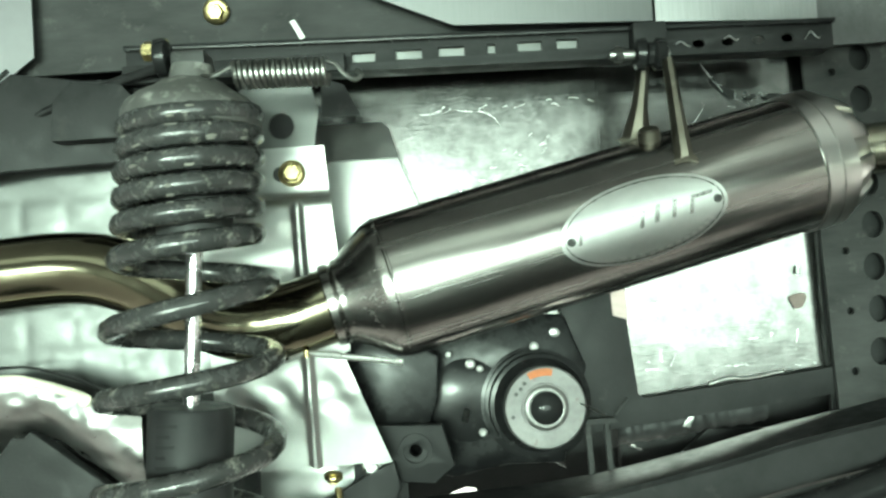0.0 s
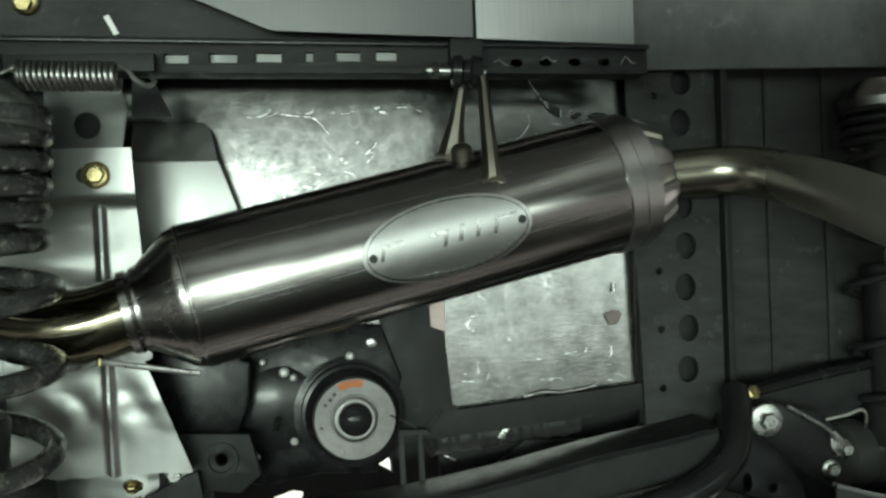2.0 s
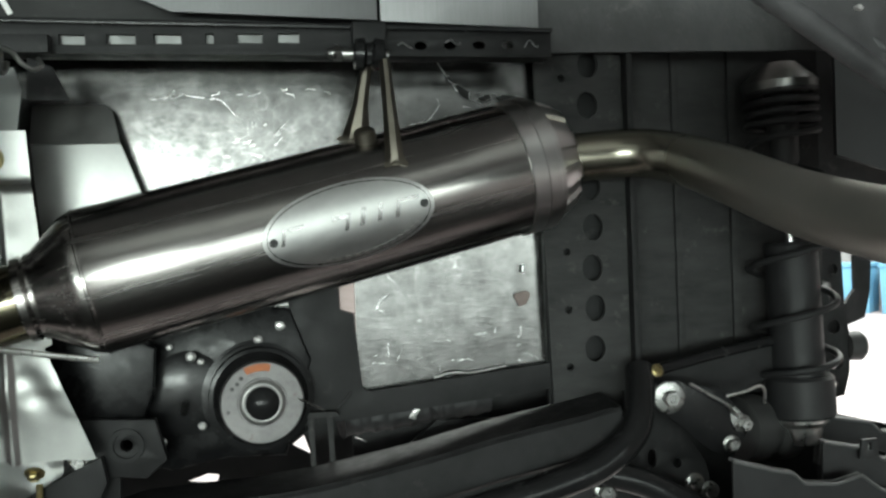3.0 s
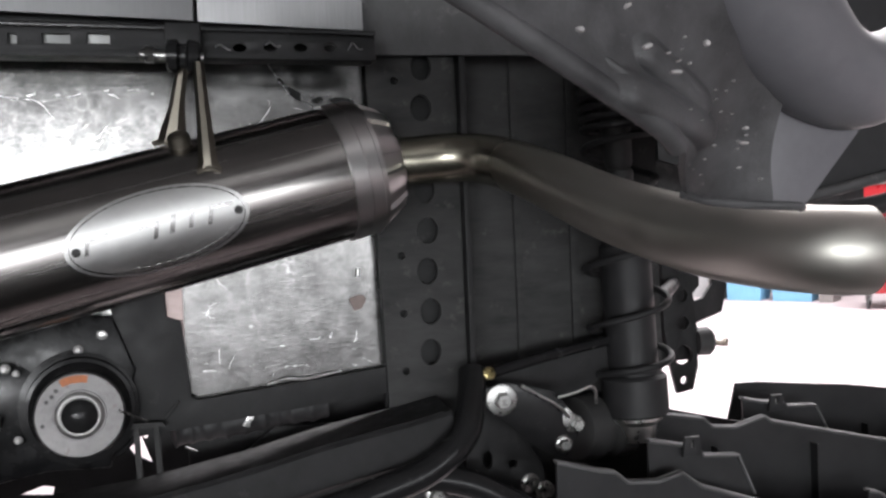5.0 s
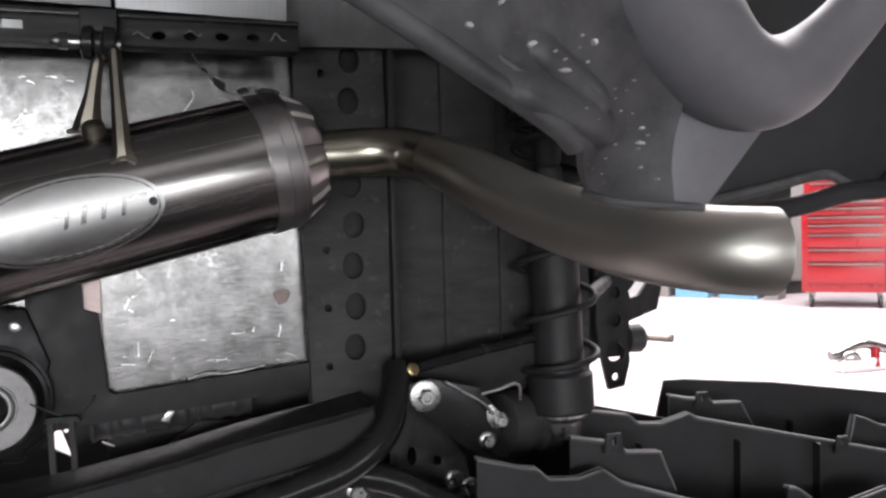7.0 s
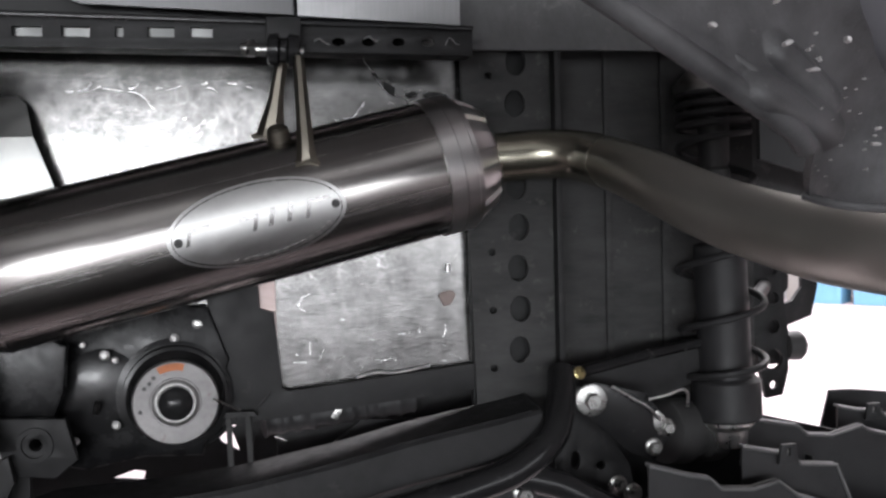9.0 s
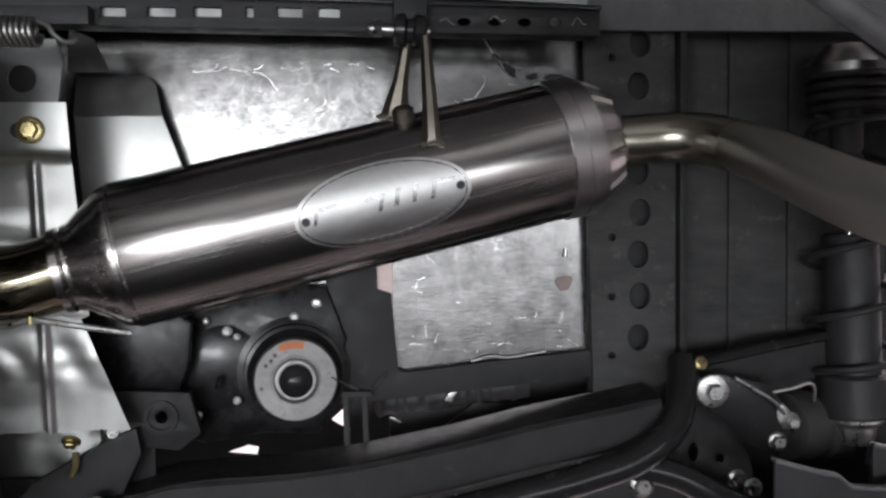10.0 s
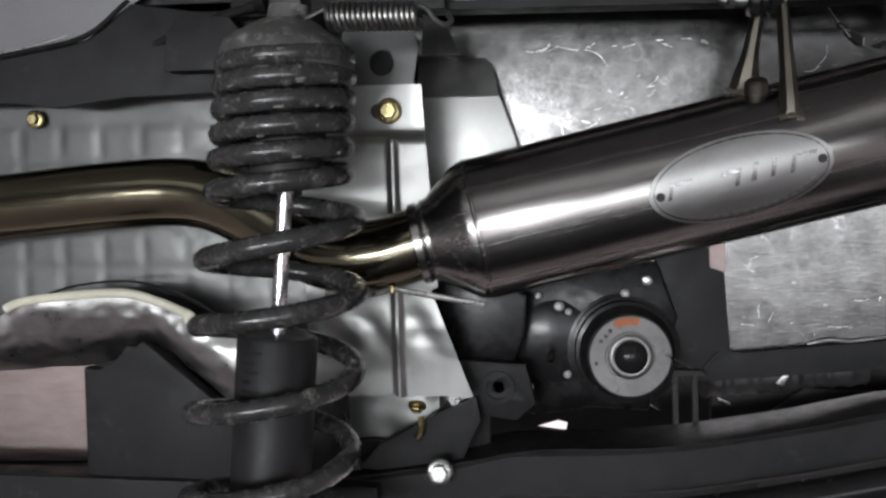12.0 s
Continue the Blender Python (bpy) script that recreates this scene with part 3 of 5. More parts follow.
def left_shock():
    t = thing("shock_absorber", (shock_x(0.45), 0.82, 0.45), "muddy black coil-over shock absorber with a chromed rod", "shock absorber")
    axis = Vector((0.076, 0, 1)).normalized()
    at = lambda z: Vector((shock_x(z), 0.82, z))
    part("rod", lathe(at(0.55), axis, [(0, 0.0068), (0.30, 0.0068)], 24), CHROME, t, "shiny chromed piston rod")
    body_ = part("body", lathe(at(0.36), axis, [(0, 0.034), (0.02, 0.0365), (0.249, 0.0365), (0.2525, 0.0345), (0.2525, 0.010)], 48), PLASTIC, t, "dull black damper body")
    part("top_cap", lathe(at(0.849) + Vector((-0.004, 0, 0)), axis, [(0, 0.055), (0.003, 0.0600), (0.014, 0.0595), (0.021, 0.0565), (0.029, 0.047), (0.036, 0.034), (0.041, 0.027), (0.044, 0.020), (0.056, 0.018)], 48), CAPMUD, t, "mud-crusted upper spring seat")
    part("bump_stop", lathe(at(0.752), axis, [(0, 0.024), (0.004, 0.032), (0.10, 0.036)], 32), RUBBER, t)
    # spring: z and radius at every half turn, going down
    turns = [-0.5, 1.5, 3.5, 5.5, 7.5, 9.5, 11.5]
    half = [(float(np.interp(k, turns, [0.872, 0.855, 0.8375, 0.817, 0.796, 0.774, 0.7495])), 0.0530 + 0.00035 * k) for k in range(12)]
    half += [(0.738, 0.061), (0.713, 0.0655), (0.677, 0.069), (0.648, 0.071), (0.618, 0.072), (0.575, 0.0725), (0.540, 0.0725), (0.500, 0.0725), (0.462, 0.0725), (0.430, 0.0725)]
    pts = []
    fine = glide([(z, r) for z, r in half], 12)
    for i, (z, r) in enumerate(fine):
        a = -math.pi * i / 12 + math.pi
        lean = -0.005 * min(1, max(0, (z - 0.71) / 0.05))
        pts.append((shock_x(z) + lean + r * math.cos(a), 0.82 + r * math.sin(a), z))
    spring = part("coil_spring", tube(pts, 0.0095, 16, 1, False), SPRINGBLK, t, "black spring wire crusted with dry mud")
    # crusts of dry mud on the close coils
    rnd = random.Random(12)
    for k in range(46):
        i = rnd.randint(14, 124)
        c = Vector(pts[i])
        if c.y > 0.80:
            continue
        along = (Vector(pts[i + 1]) - c).normalized()
        outer = Vector((c.x - shock_x(c.z), c.y - 0.82, 0)).normalized()
        lift = (outer * rnd.uniform(0.3, 1) + Vector((0, 0, rnd.uniform(-1, 0.5)))).normalized()
        side = along.cross(lift)
        bm = lathe((0, 0, 0), (0, 0, 1), [(-0.001, 1.0), (0.0005, 0.85), (0.0010, 0.45), (0.0011, 0)], 9)
        ln, wd = rnd.uniform(0.0015, 0.006), rnd.uniform(0.0008, 0.0022)
        for v in bm.verts:
            q = 1 + 0.5 * noise.noise(Vector((v.co.x * 1.7, v.co.y * 1.7, k * 3.7)))
            v.co = c + lift * (0.0092 + v.co.z) + along * v.co.x * ln * q + side * v.co.y * wd * q
        part("mud_crust", bm, MUDDARK, spring, "pale crust of dried mud")
    # embossed marks on the damper body
    for k in range(7):
        z = 0.600 - 0.0085 * k
        w = (0.020, 0.014, 0.018, 0.010, 0.020, 0.016, 0.012)[k]
        bm = bmesh.new()
        vs = []
        for j in range(6):
            a = radians(-128 + 4 + j * math.degrees(w / 0.0366) / 5)
            vs.append([bm.verts.new((shock_x(z + d) + 0.0370 * math.cos(a), 0.82 + 0.0370 * math.sin(a), z + d)) for d in (-0.0016, 0.0016)])
        for q, r in zip(vs, vs[1:]):
            bm.faces.new((q[0], r[0], r[1], q[1]))
        part("embossed_bar", thicken(bm, 0.0005), BLACK, body_, "worn embossed mark")
    part("lower_seat", lathe(at(0.405), axis, [(0, 0.07), (0.012, 0.078), (0.016, 0.04)], 40), SPRINGBLK, t)


left_shock()


# ---- foil behind the muffler ----
def foil_sheet(x0, x1, z0, z1, y, nx, nz):
    def place(u, v):
        x, z = x0 + (x1 - x0) * u, z0 + (z1 - z0) * v
        p = Vector((x, 0, z))
        a = noise.noise(p * 6) * 0.0014 + noise.noise(p * 17 + Vector((3, 0, 0))) * 0.00022
        a += noise.noise(p * 60) * 0.00006
        return (x, y + a, z)
    return thicken(grid_sheet(nx, nz, place), 0.0008)


def foil_wall():
    t = thing("foil_heat_barrier", (0.15, 1.074, 0.5), "wrinkled silver foil heat barrier behind the frame", "heat barrier")
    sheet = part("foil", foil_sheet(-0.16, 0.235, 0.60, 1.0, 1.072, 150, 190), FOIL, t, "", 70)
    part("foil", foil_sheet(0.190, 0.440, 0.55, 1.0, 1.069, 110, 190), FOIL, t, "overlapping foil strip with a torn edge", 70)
    rnd = random.Random(4)
    # torn gaps in a row, with bare curled edges
    tears = ([(0.325, 0.9035), (0.331, 0.902), (0.339, 0.898), (0.3445, 0.894), (0.344, 0.886), (0.338, 0.888), (0.331, 0.895)],
             [(0.318, 0.912), (0.321, 0.9125), (0.326, 0.9065), (0.324, 0.905), (0.320, 0.908)],
             [(0.355, 0.887), (0.361, 0.890), (0.367, 0.891), (0.369, 0.886), (0.363, 0.884), (0.358, 0.884)],
             [(0.375, 0.887), (0.381, 0.8895), (0.388, 0.890), (0.398, 0.888), (0.4035, 0.885), (0.399, 0.878), (0.390, 0.879), (0.381, 0.883)])
    for k, pts in enumerate(tears):
        gap = part("tear", prism(pts, 1.0625, 1.0635, 0), TEAR, t, "dark torn gap")
        n = len(pts)
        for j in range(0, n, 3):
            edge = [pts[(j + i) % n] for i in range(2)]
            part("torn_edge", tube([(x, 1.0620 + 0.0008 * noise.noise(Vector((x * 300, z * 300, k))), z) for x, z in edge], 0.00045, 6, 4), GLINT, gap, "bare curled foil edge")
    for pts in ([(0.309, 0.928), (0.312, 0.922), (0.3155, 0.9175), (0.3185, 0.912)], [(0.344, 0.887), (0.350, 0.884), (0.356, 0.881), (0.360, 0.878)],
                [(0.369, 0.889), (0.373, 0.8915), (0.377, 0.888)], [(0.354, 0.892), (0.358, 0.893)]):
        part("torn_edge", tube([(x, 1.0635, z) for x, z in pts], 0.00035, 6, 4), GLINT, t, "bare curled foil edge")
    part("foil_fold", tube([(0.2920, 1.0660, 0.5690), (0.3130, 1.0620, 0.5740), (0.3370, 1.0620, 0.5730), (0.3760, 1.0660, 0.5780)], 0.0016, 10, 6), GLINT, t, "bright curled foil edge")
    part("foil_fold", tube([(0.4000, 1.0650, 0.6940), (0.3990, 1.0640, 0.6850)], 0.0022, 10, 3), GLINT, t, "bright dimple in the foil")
    part("stain", prism([(0.398 + 0.0085 * (1 + 0.25 * math.sin(3 * a)) * math.cos(a), 0.655 + 0.010 * (1 + 0.2 * math.sin(2 * a + 1)) * math.sin(a)) for a in (2 * math.pi * i / 18 for i in range(18))], 1.0645, 1.0650, 0), STAIN, t, "brownish stain on the foil")
    part("barrier_strip", box(0.176, 0.2045, 1.0600, 1.0610, 0.615, 0.720, 0), PINKFOIL, t, "pinkish barrier strip behind the notch")
    # crease glints put in as bright broken strips, gathered where the foil was folded
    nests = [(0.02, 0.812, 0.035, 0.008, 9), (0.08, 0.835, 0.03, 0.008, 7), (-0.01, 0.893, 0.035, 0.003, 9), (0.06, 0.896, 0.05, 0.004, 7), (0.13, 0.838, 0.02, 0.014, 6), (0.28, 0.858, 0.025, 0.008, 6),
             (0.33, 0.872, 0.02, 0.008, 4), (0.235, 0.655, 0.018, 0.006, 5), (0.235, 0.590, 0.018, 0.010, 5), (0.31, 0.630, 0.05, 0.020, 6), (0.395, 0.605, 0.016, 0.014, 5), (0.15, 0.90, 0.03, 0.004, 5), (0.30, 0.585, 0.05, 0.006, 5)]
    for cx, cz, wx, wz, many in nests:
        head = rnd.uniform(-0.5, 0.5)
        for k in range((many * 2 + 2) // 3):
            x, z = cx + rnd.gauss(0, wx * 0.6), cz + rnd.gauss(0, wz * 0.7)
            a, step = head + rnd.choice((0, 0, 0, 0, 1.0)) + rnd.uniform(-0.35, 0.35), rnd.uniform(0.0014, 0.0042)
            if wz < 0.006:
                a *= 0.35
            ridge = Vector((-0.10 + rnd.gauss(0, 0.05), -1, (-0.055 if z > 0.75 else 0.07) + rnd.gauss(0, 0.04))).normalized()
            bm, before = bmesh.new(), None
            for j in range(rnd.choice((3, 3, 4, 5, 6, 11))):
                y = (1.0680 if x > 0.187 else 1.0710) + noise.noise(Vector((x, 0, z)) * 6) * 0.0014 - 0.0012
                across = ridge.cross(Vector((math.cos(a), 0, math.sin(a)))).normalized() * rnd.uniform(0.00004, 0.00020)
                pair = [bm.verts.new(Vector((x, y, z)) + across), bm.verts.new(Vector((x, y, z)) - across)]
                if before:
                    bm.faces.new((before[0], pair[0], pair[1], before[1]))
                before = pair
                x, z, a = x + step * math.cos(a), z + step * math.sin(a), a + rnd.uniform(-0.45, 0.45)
            part("crease_glint", thicken(bm, 0.0002), GLINT, sheet, "", 60)


foil_wall()


# ---- chassis ----
def chassis():
    t = thing("chassis_frame", (0.3, 1.05, 0.0), "black powder-coated tubular steel vehicle frame", "vehicle frame")
    # plate with the large opening in front of the foil
    outer = [(0.150, 0.526), (0.440, 0.552), (0.440, 0.70), (0.4260, 0.70), (0.4280, 0.587), (0.4235, 0.5805), (0.216, 0.5605), (0.209, 0.5645), (0.2020, 0.648), (0.187, 0.653), (0.186, 0.700), (0.125, 0.700), (0.140, 0.60)]
    part("opening_plate", prism(outer, 1.0502, 1.058, 0.0012), BLACK, t)
    part("stay", prism([(0.147, 0.541), (0.153, 0.541), (0.155, 0.46), (0.149, 0.46)], 1.044, 1.052, 0.001), FRAMEBLK, t)
    part("stay", prism([(0.168, 0.541), (0.174, 0.541), (0.176, 0.46), (0.170, 0.46)], 1.044, 1.052, 0.001), FRAMEBLK, t)
    part("gusset", prism([(0.132, 0.5445), (0.178, 0.5435), (0.182, 0.538), (0.134, 0.5375)], 1.034, 1.0435, 0.001), FRAMEBLK, t)
    part("seam_rod", tube([(0.181, 1.046, 0.545), (0.196, 1.046, 0.562)], 0.0016, 8, 2), FRAMEBLK, t)
    # ribbed hose in the gap above the beam
    line_ = [(0.185 + 0.0022 * k, 1.105 + 0.004 * math.sin(k * 0.15), 0.516 + 0.00024 * k, 0.0160 + 0.0022 * (0.5 + 0.5 * math.cos(k * 0.7)) ** 2) for k in range(80)]
    part("ribbed_hose", tube(line_, 0.015, 18, 1, False), PLASTIC, t, "black ribbed hose behind the beam")
    part("hose_clip", prism([(0.262, 0.522), (0.270, 0.533), (0.276, 0.531), (0.270, 0.519)], 1.078, 1.082, 0.001), ZINC, t, "small bright clip")
    part("split_pin", tube([(0.199, 1.07, 0.506), (0.212, 1.07, 0.500)], 0.0012, 8, 2), ZINC, t, "bright split pin")
    part("gusset", prism([(0.108, 0.540), (0.158, 0.538), (0.158, 0.527), (0.112, 0.528)], 1.048, 1.056, 0.001), BLACK, t)
    # perforated upright
    holes = []
    for k in range(9):
        holes.append(ring_pts(0.477 + 0.002 * (k % 2), 0.595 + 0.0465 * k, 0.0125, 20, 1, 1.25))
    for k in range(7):
        holes.append(ring_pts(0.447, 0.575 + 0.066 * k, 0.0048, 12))
    part("perforated_upright", holed([(0.4275, 0.50), (0.520, 0.50), (0.518, 1.02), (0.4135, 1.02)], holes, 1.0435, 1.0498), FRAMEBLK, t, "", 15)
    part("upright_back", box(0.425, 0.519, 1.062, 1.07, 0.45, 1.02), BLACK, t)
    part("upright_edge", box(0.5195, 0.527, 1.028, 1.10, 0.50, 1.02), BLACK, t)
    part("side_sheet", box(0.528, 0.794, 1.10, 1.112, 0.50, 1.05, 0.001), FRAMEBLK, t)
    part("side_sheet", box(0.794, 1.10, 1.10, 1.112, 0.71, 1.05, 0.001), DUSTY_HAZED, t)
    part("side_rib", box(0.600, 0.609, 1.0950, 1.0995, 0.52, 1.02, 0.002), FRAMEBLK, t)
    part("side_rib", box(0.672, 0.683, 1.0950, 1.0995, 0.52, 1.02, 0.002), FRAMEBLK, t)
    # slotted top rail
    slots = [[(x0, 0.9285), (x1, 0.928), (x1, 0.9385), (x0, 0.939)] for x0, x1 in ((-0.031, -0.003), (0.013, 0.040), (0.062, 0.071), (0.092, 0.118), (0.132, 0.154), (-0.075, -0.05))]
    slots += [ring_pts(x, 0.925, 0.0055, 14, 1.3, 0.9) for x in (0.275, 0.305, 0.335, 0.365)]
    part("slotted_rail", holed([(-0.30, 0.9245), (0.410, 0.9125), (0.410, 0.9365), (-0.30, 0.9535)], slots, 0.948, 0.953), BLACK, t)
    # added reflector: its tilt mirrors the door lamp through the slots
    part("slot_reflector", thicken(grid_sheet(30, 2, lambda u, v: (-0.085 + 0.25 * u, 0.9585 - 0.0009 * v + 0.0004 * noise.noise(Vector((u * 40, v, 0))), 0.926 + 0.016 * v - 0.002 * u)), 0.001), QUILT, t, "sheet behind the slots, added and tilted to mirror the lamp")
    # foil curled up behind the round holes
    rnd = random.Random(21)
    for x in (0.258, 0.307, 0.389):
        z = 0.9255 - 0.012 * (x - 0.25) + rnd.uniform(-0.003, 0.003)
        part("foil_curl", tube([(x - 0.007, 0.9465, z + rnd.uniform(-0.003, 0.004)), (x - 0.002, 0.9445, z + rnd.uniform(0.0, 0.006)), (x + 0.004, 0.9450, z + rnd.uniform(-0.003, 0.003)), (x + 0.008, 0.9465, z - rnd.uniform(0.0, 0.006))], rnd.uniform(0.0004, 0.0008), 6, 4), GLINT, t, "bright curled foil at a hole")
    part("rail_lip", prism([(-0.30, 0.9535), (0.410, 0.936), (0.410, 0.940), (-0.30, 0.958)], 0.938, 0.975, 0.001), GLOSSBLACK, t)
    part("rail_web", prism([(-0.30, 0.9246), (0.410, 0.9126), (0.410, 0.9155), (-0.30, 0.9275)], 0.9535, 0.985, 0.0006), BLACK, t)
    # lower side beam: a bent box section
    def beam_z(x):
        return float(np.interp(x, [-0.9, -0.25, -0.08, -0.025, 0.09, 0.16, 0.27, 0.345, 0.43, 0.50], [0.40, 0.425, 0.452, 0.467, 0.472, 0.479, 0.499, 0.516, 0.531, 0.545]))
    bm = bmesh.new()
    rows = []
    for k in range(61):
        x = -0.9 + 1.38 * k / 60
        z = beam_z(x)
        rows.append([bm.verts.new(v) for v in ((x, 0.970, z - 0.047), (x, 0.966, z - 0.043), (x, 0.966, z - 0.004), (x, 0.970, z), (x, 1.046, z + 0.004), (x, 1.05, z), (x, 1.05, z - 0.047))])
    for a, c in zip(rows, rows[1:]):
        for i in range(7):
            bm.faces.new((a[i], a[(i + 1) % 7], c[(i + 1) % 7], c[i]))
    bm.faces.new(rows[0])
    bm.faces.new(rows[-1])
    part("lower_beam", bm, BLACK, t, "", 30)
    part("beam_edge", tube([(x, 0.968, beam_z(x) + 0.0012) for x in (-0.2, -0.08, 0.0, 0.09, 0.16, 0.27, 0.345, 0.43, 0.47)], 0.0012, 6, 3), BLACK, t)
    part("belly_plate", holed([(-0.20, 0.30), (0.34, 0.30), (0.34, 0.53), (-0.20, 0.53)], [[(-0.0160, 0.4200), (0.0160, 0.4300), (0.0300, 0.4270), (0.0270, 0.4150)], [(0.1100, 0.4870), (0.1370, 0.4850), (0.1510, 0.4440), (0.1270, 0.4580)], ring_pts(0.1430, 0.4805, 0.0038, 10)], 1.267, 1.273), BLACK, t, "", 15)
    part("inner_beam", prism([(0.20, 0.55), (0.53, 0.583), (0.53, 0.47), (0.20, 0.44)], 1.14, 1.16, 0.003), BLACK, t)
    part("bent_tube", tube([(0.515, 1.005, 0.574), (0.508, 0.985, 0.553), (0.488, 0.955, 0.515), (0.448, 0.945, 0.486), (0.396, 0.94, 0.470), (0.34, 0.935, 0.458), (0.2, 0.93, 0.43), (0.0, 0.93, 0.40)], 0.0165, 24), GLOSSBLACK, t)
    part("inner_panel", box(-0.95, -0.165, 1.090, 1.100, 0.34, 1.10, 0.002), BLACK, t)
    # unseen legs and tube, added; the far leg keeps bright floor out of a gap
    part("added_leg", box(0.17, 0.32, 1.98, 2.04, 0.0, 0.52, 0.004), BLACK, t)
    part("cross_tube", tube([(0.30, 1.14, 0.49), (0.27, 1.6, 0.49), (0.26, 2.0, 0.49)], 0.012, 12), BLACK, t)
    part("added_leg", box(-0.60, -0.54, 1.12, 1.18, 0.0, 0.40, 0.004), BLACK, t)
    # dark inner side and lower arms
    part("inner_sheet", prism([(0.25, 0.28), (0.95, 0.28), (0.95, 0.45), (0.79, 0.49), (0.30, 0.51), (0.25, 0.47)], 1.118, 1.125, 0.001), BLACK, t)
    part("upper_arm", prism([(0.520, 0.566), (0.556, 0.568), (0.73, 0.600), (0.73, 0.560), (0.640, 0.528), (0.56, 0.535)], 1.05, 1.075, 0.004), BLACK, t)
    part("arm_bushing", lathe((0.668, 1.062, 0.486), (0.75, 0.25, -0.05), [(-0.02, 0.030), (-0.016, 0.038), (0.012, 0.040), (0.016, 0.033), (0.03, 0.033), (0.034, 0.040), (0.06, 0.040)], 36), RUBBER, t)
    part("lower_arm", tube([(0.44, 0.98, 0.472), (0.50, 0.975, 0.457), (0.56, 0.975, 0.425), (0.70, 1.0, 0.36), (0.80, 1.05, 0.33)], 0.016, 20), GLOSSBLACK, t)
    plate = part("hanger_plate", holed([(0.505, 0.545), (0.548, 0.53), (0.60, 0.46), (0.61, 0.41), (0.53, 0.40), (0.512, 0.46)], [ring_pts(0.566, 0.459, 0.006, 14), ring_pts(0.536, 0.467, 0.007, 14, 0.9, 1.6)], 1.03, 1.036), BLACK, t)
    for x, z in ((0.586, 0.435), (0.604, 0.424)):
        part("bolt", hexbolt((x, 1.03, z), (0, -1, 0), 0.0075), ZINC, plate, "", 22)
    part("grounding_strap", tube([(0.565, 0.987, 0.558), (0.590, 0.984, 0.543), (0.607, 0.982, 0.532), (0.620, 0.984, 0.518)], 0.0019, 8, 5), BRIGHTROD, t, "bright plated ground wire")
    part("terminal", prism([(0.614, 0.526), (0.620, 0.528), (0.632, 0.516), (0.634, 0.502), (0.620, 0.500), (0.614, 0.512)], 0.9885, 0.9905, 0.0005), ZINC, t, "flat ring terminal")
    part("wire", tube([(0.608, 0.986, 0.541), (0.627, 0.980, 0.546), (0.645, 0.982, 0.551), (0.653, 0.985, 0.545), (0.655, 0.99, 0.530)], 0.0018, 8, 5), BRIGHTROD, t, "bright plated ground wire")
    part("axle_tube", tube([(0.80, 1.115, 0.63), (0.87, 1.23, 0.63), (0.935, 1.337, 0.63)], 0.010, 16), BLACK, t)
    part("rear_tube", tube([(0.79, 1.115, 0.685), (0.92, 1.34, 0.69), (1.12, 1.602, 0.695)], 0.013, 16), BLACK, t)
    # suspension bracket with its bolts
    br = part("pivot_bracket", prism([(0.523, 0.556), (0.549, 0.562), (0.606, 0.548), (0.640, 0.506), (0.616, 0.470), (0.590, 0.480), (0.540, 0.524)], 0.992, 1.000, 0.0015), GLOSSBLACK, t)
    for x, z, r in ((0.5435, 0.543, 0.0105), (0.6310, 0.5075, 0.0075), (0.6150, 0.4865, 0.0075)):
        part("bolt", hexbolt((x, 0.992, z), (-0.05, -1, 0), r * 0.9, r * 1.3, True, 1.9 if r > 0.01 else 1.5), ZINC, br, "bright zinc hexagon bolt", 22)
    part("bolt", hexbolt((0.461, 0.975, 0.449), (0, -1, 0), 0.009), ZINC, t, "bright zinc hexagon bolt", 22)
    part("brass_fitting", hexbolt((0.5300, 0.9900, 0.5740), (0.2, -1, 0.3), 0.0048), GOLD, t, "small yellow zinc fitting", 22)
    part("cross_rod", tube([(0.541, 1.01, 0.572), (0.62, 1.03, 0.583), (0.70, 1.05, 0.592)], 0.0065, 12), GLOSSBLACK, t)


chassis()


def bed_panel():
    t = thing("cargo_bed_side", (0.2, 0.96, 0.94), "grey sheet-metal panel above the slotted rail", "body panel")
    part("panel", prism([(0.030, 0.961), (0.232, 0.952), (0.232, 1.16), (-0.10, 1.16), (-0.06, 1.0)], 0.952, 0.955, 0.0005), PANEL, t)
    part("panel", prism([(0.236, 0.952), (0.400, 0.944), (0.400, 1.16), (0.236, 1.16)], 0.956, 0.959, 0.0005), BRIGHTPANEL, t)
    # unseen boards overhead, added to block lamp light and lift the canister's reflections
    part("unseen_light_blocker", box(-0.16, 0.4405, 0.45, 1.5, 1.16, 1.19, 0.003), BLOCKERM, t)
    part("unseen_light_blocker", box(0.441, 0.80, 0.80, 1.5, 1.16, 1.19, 0.003), BLOCKERM, t)
    part("unseen_light_blocker", box(-0.95, -0.161, 0.45, 1.5, 1.16, 1.19, 0.003), BLOCKERM, t)
    part("dark_side", box(0.402, 0.95, 1.02, 1.026, 0.93, 1.16, 0.001), DUSTY_HAZED, t)
    part("dark_side", box(-0.95, 0.401, 0.985, 0.992, 0.945, 1.16, 0.001), FRAMEBLK, t)


bed_panel()


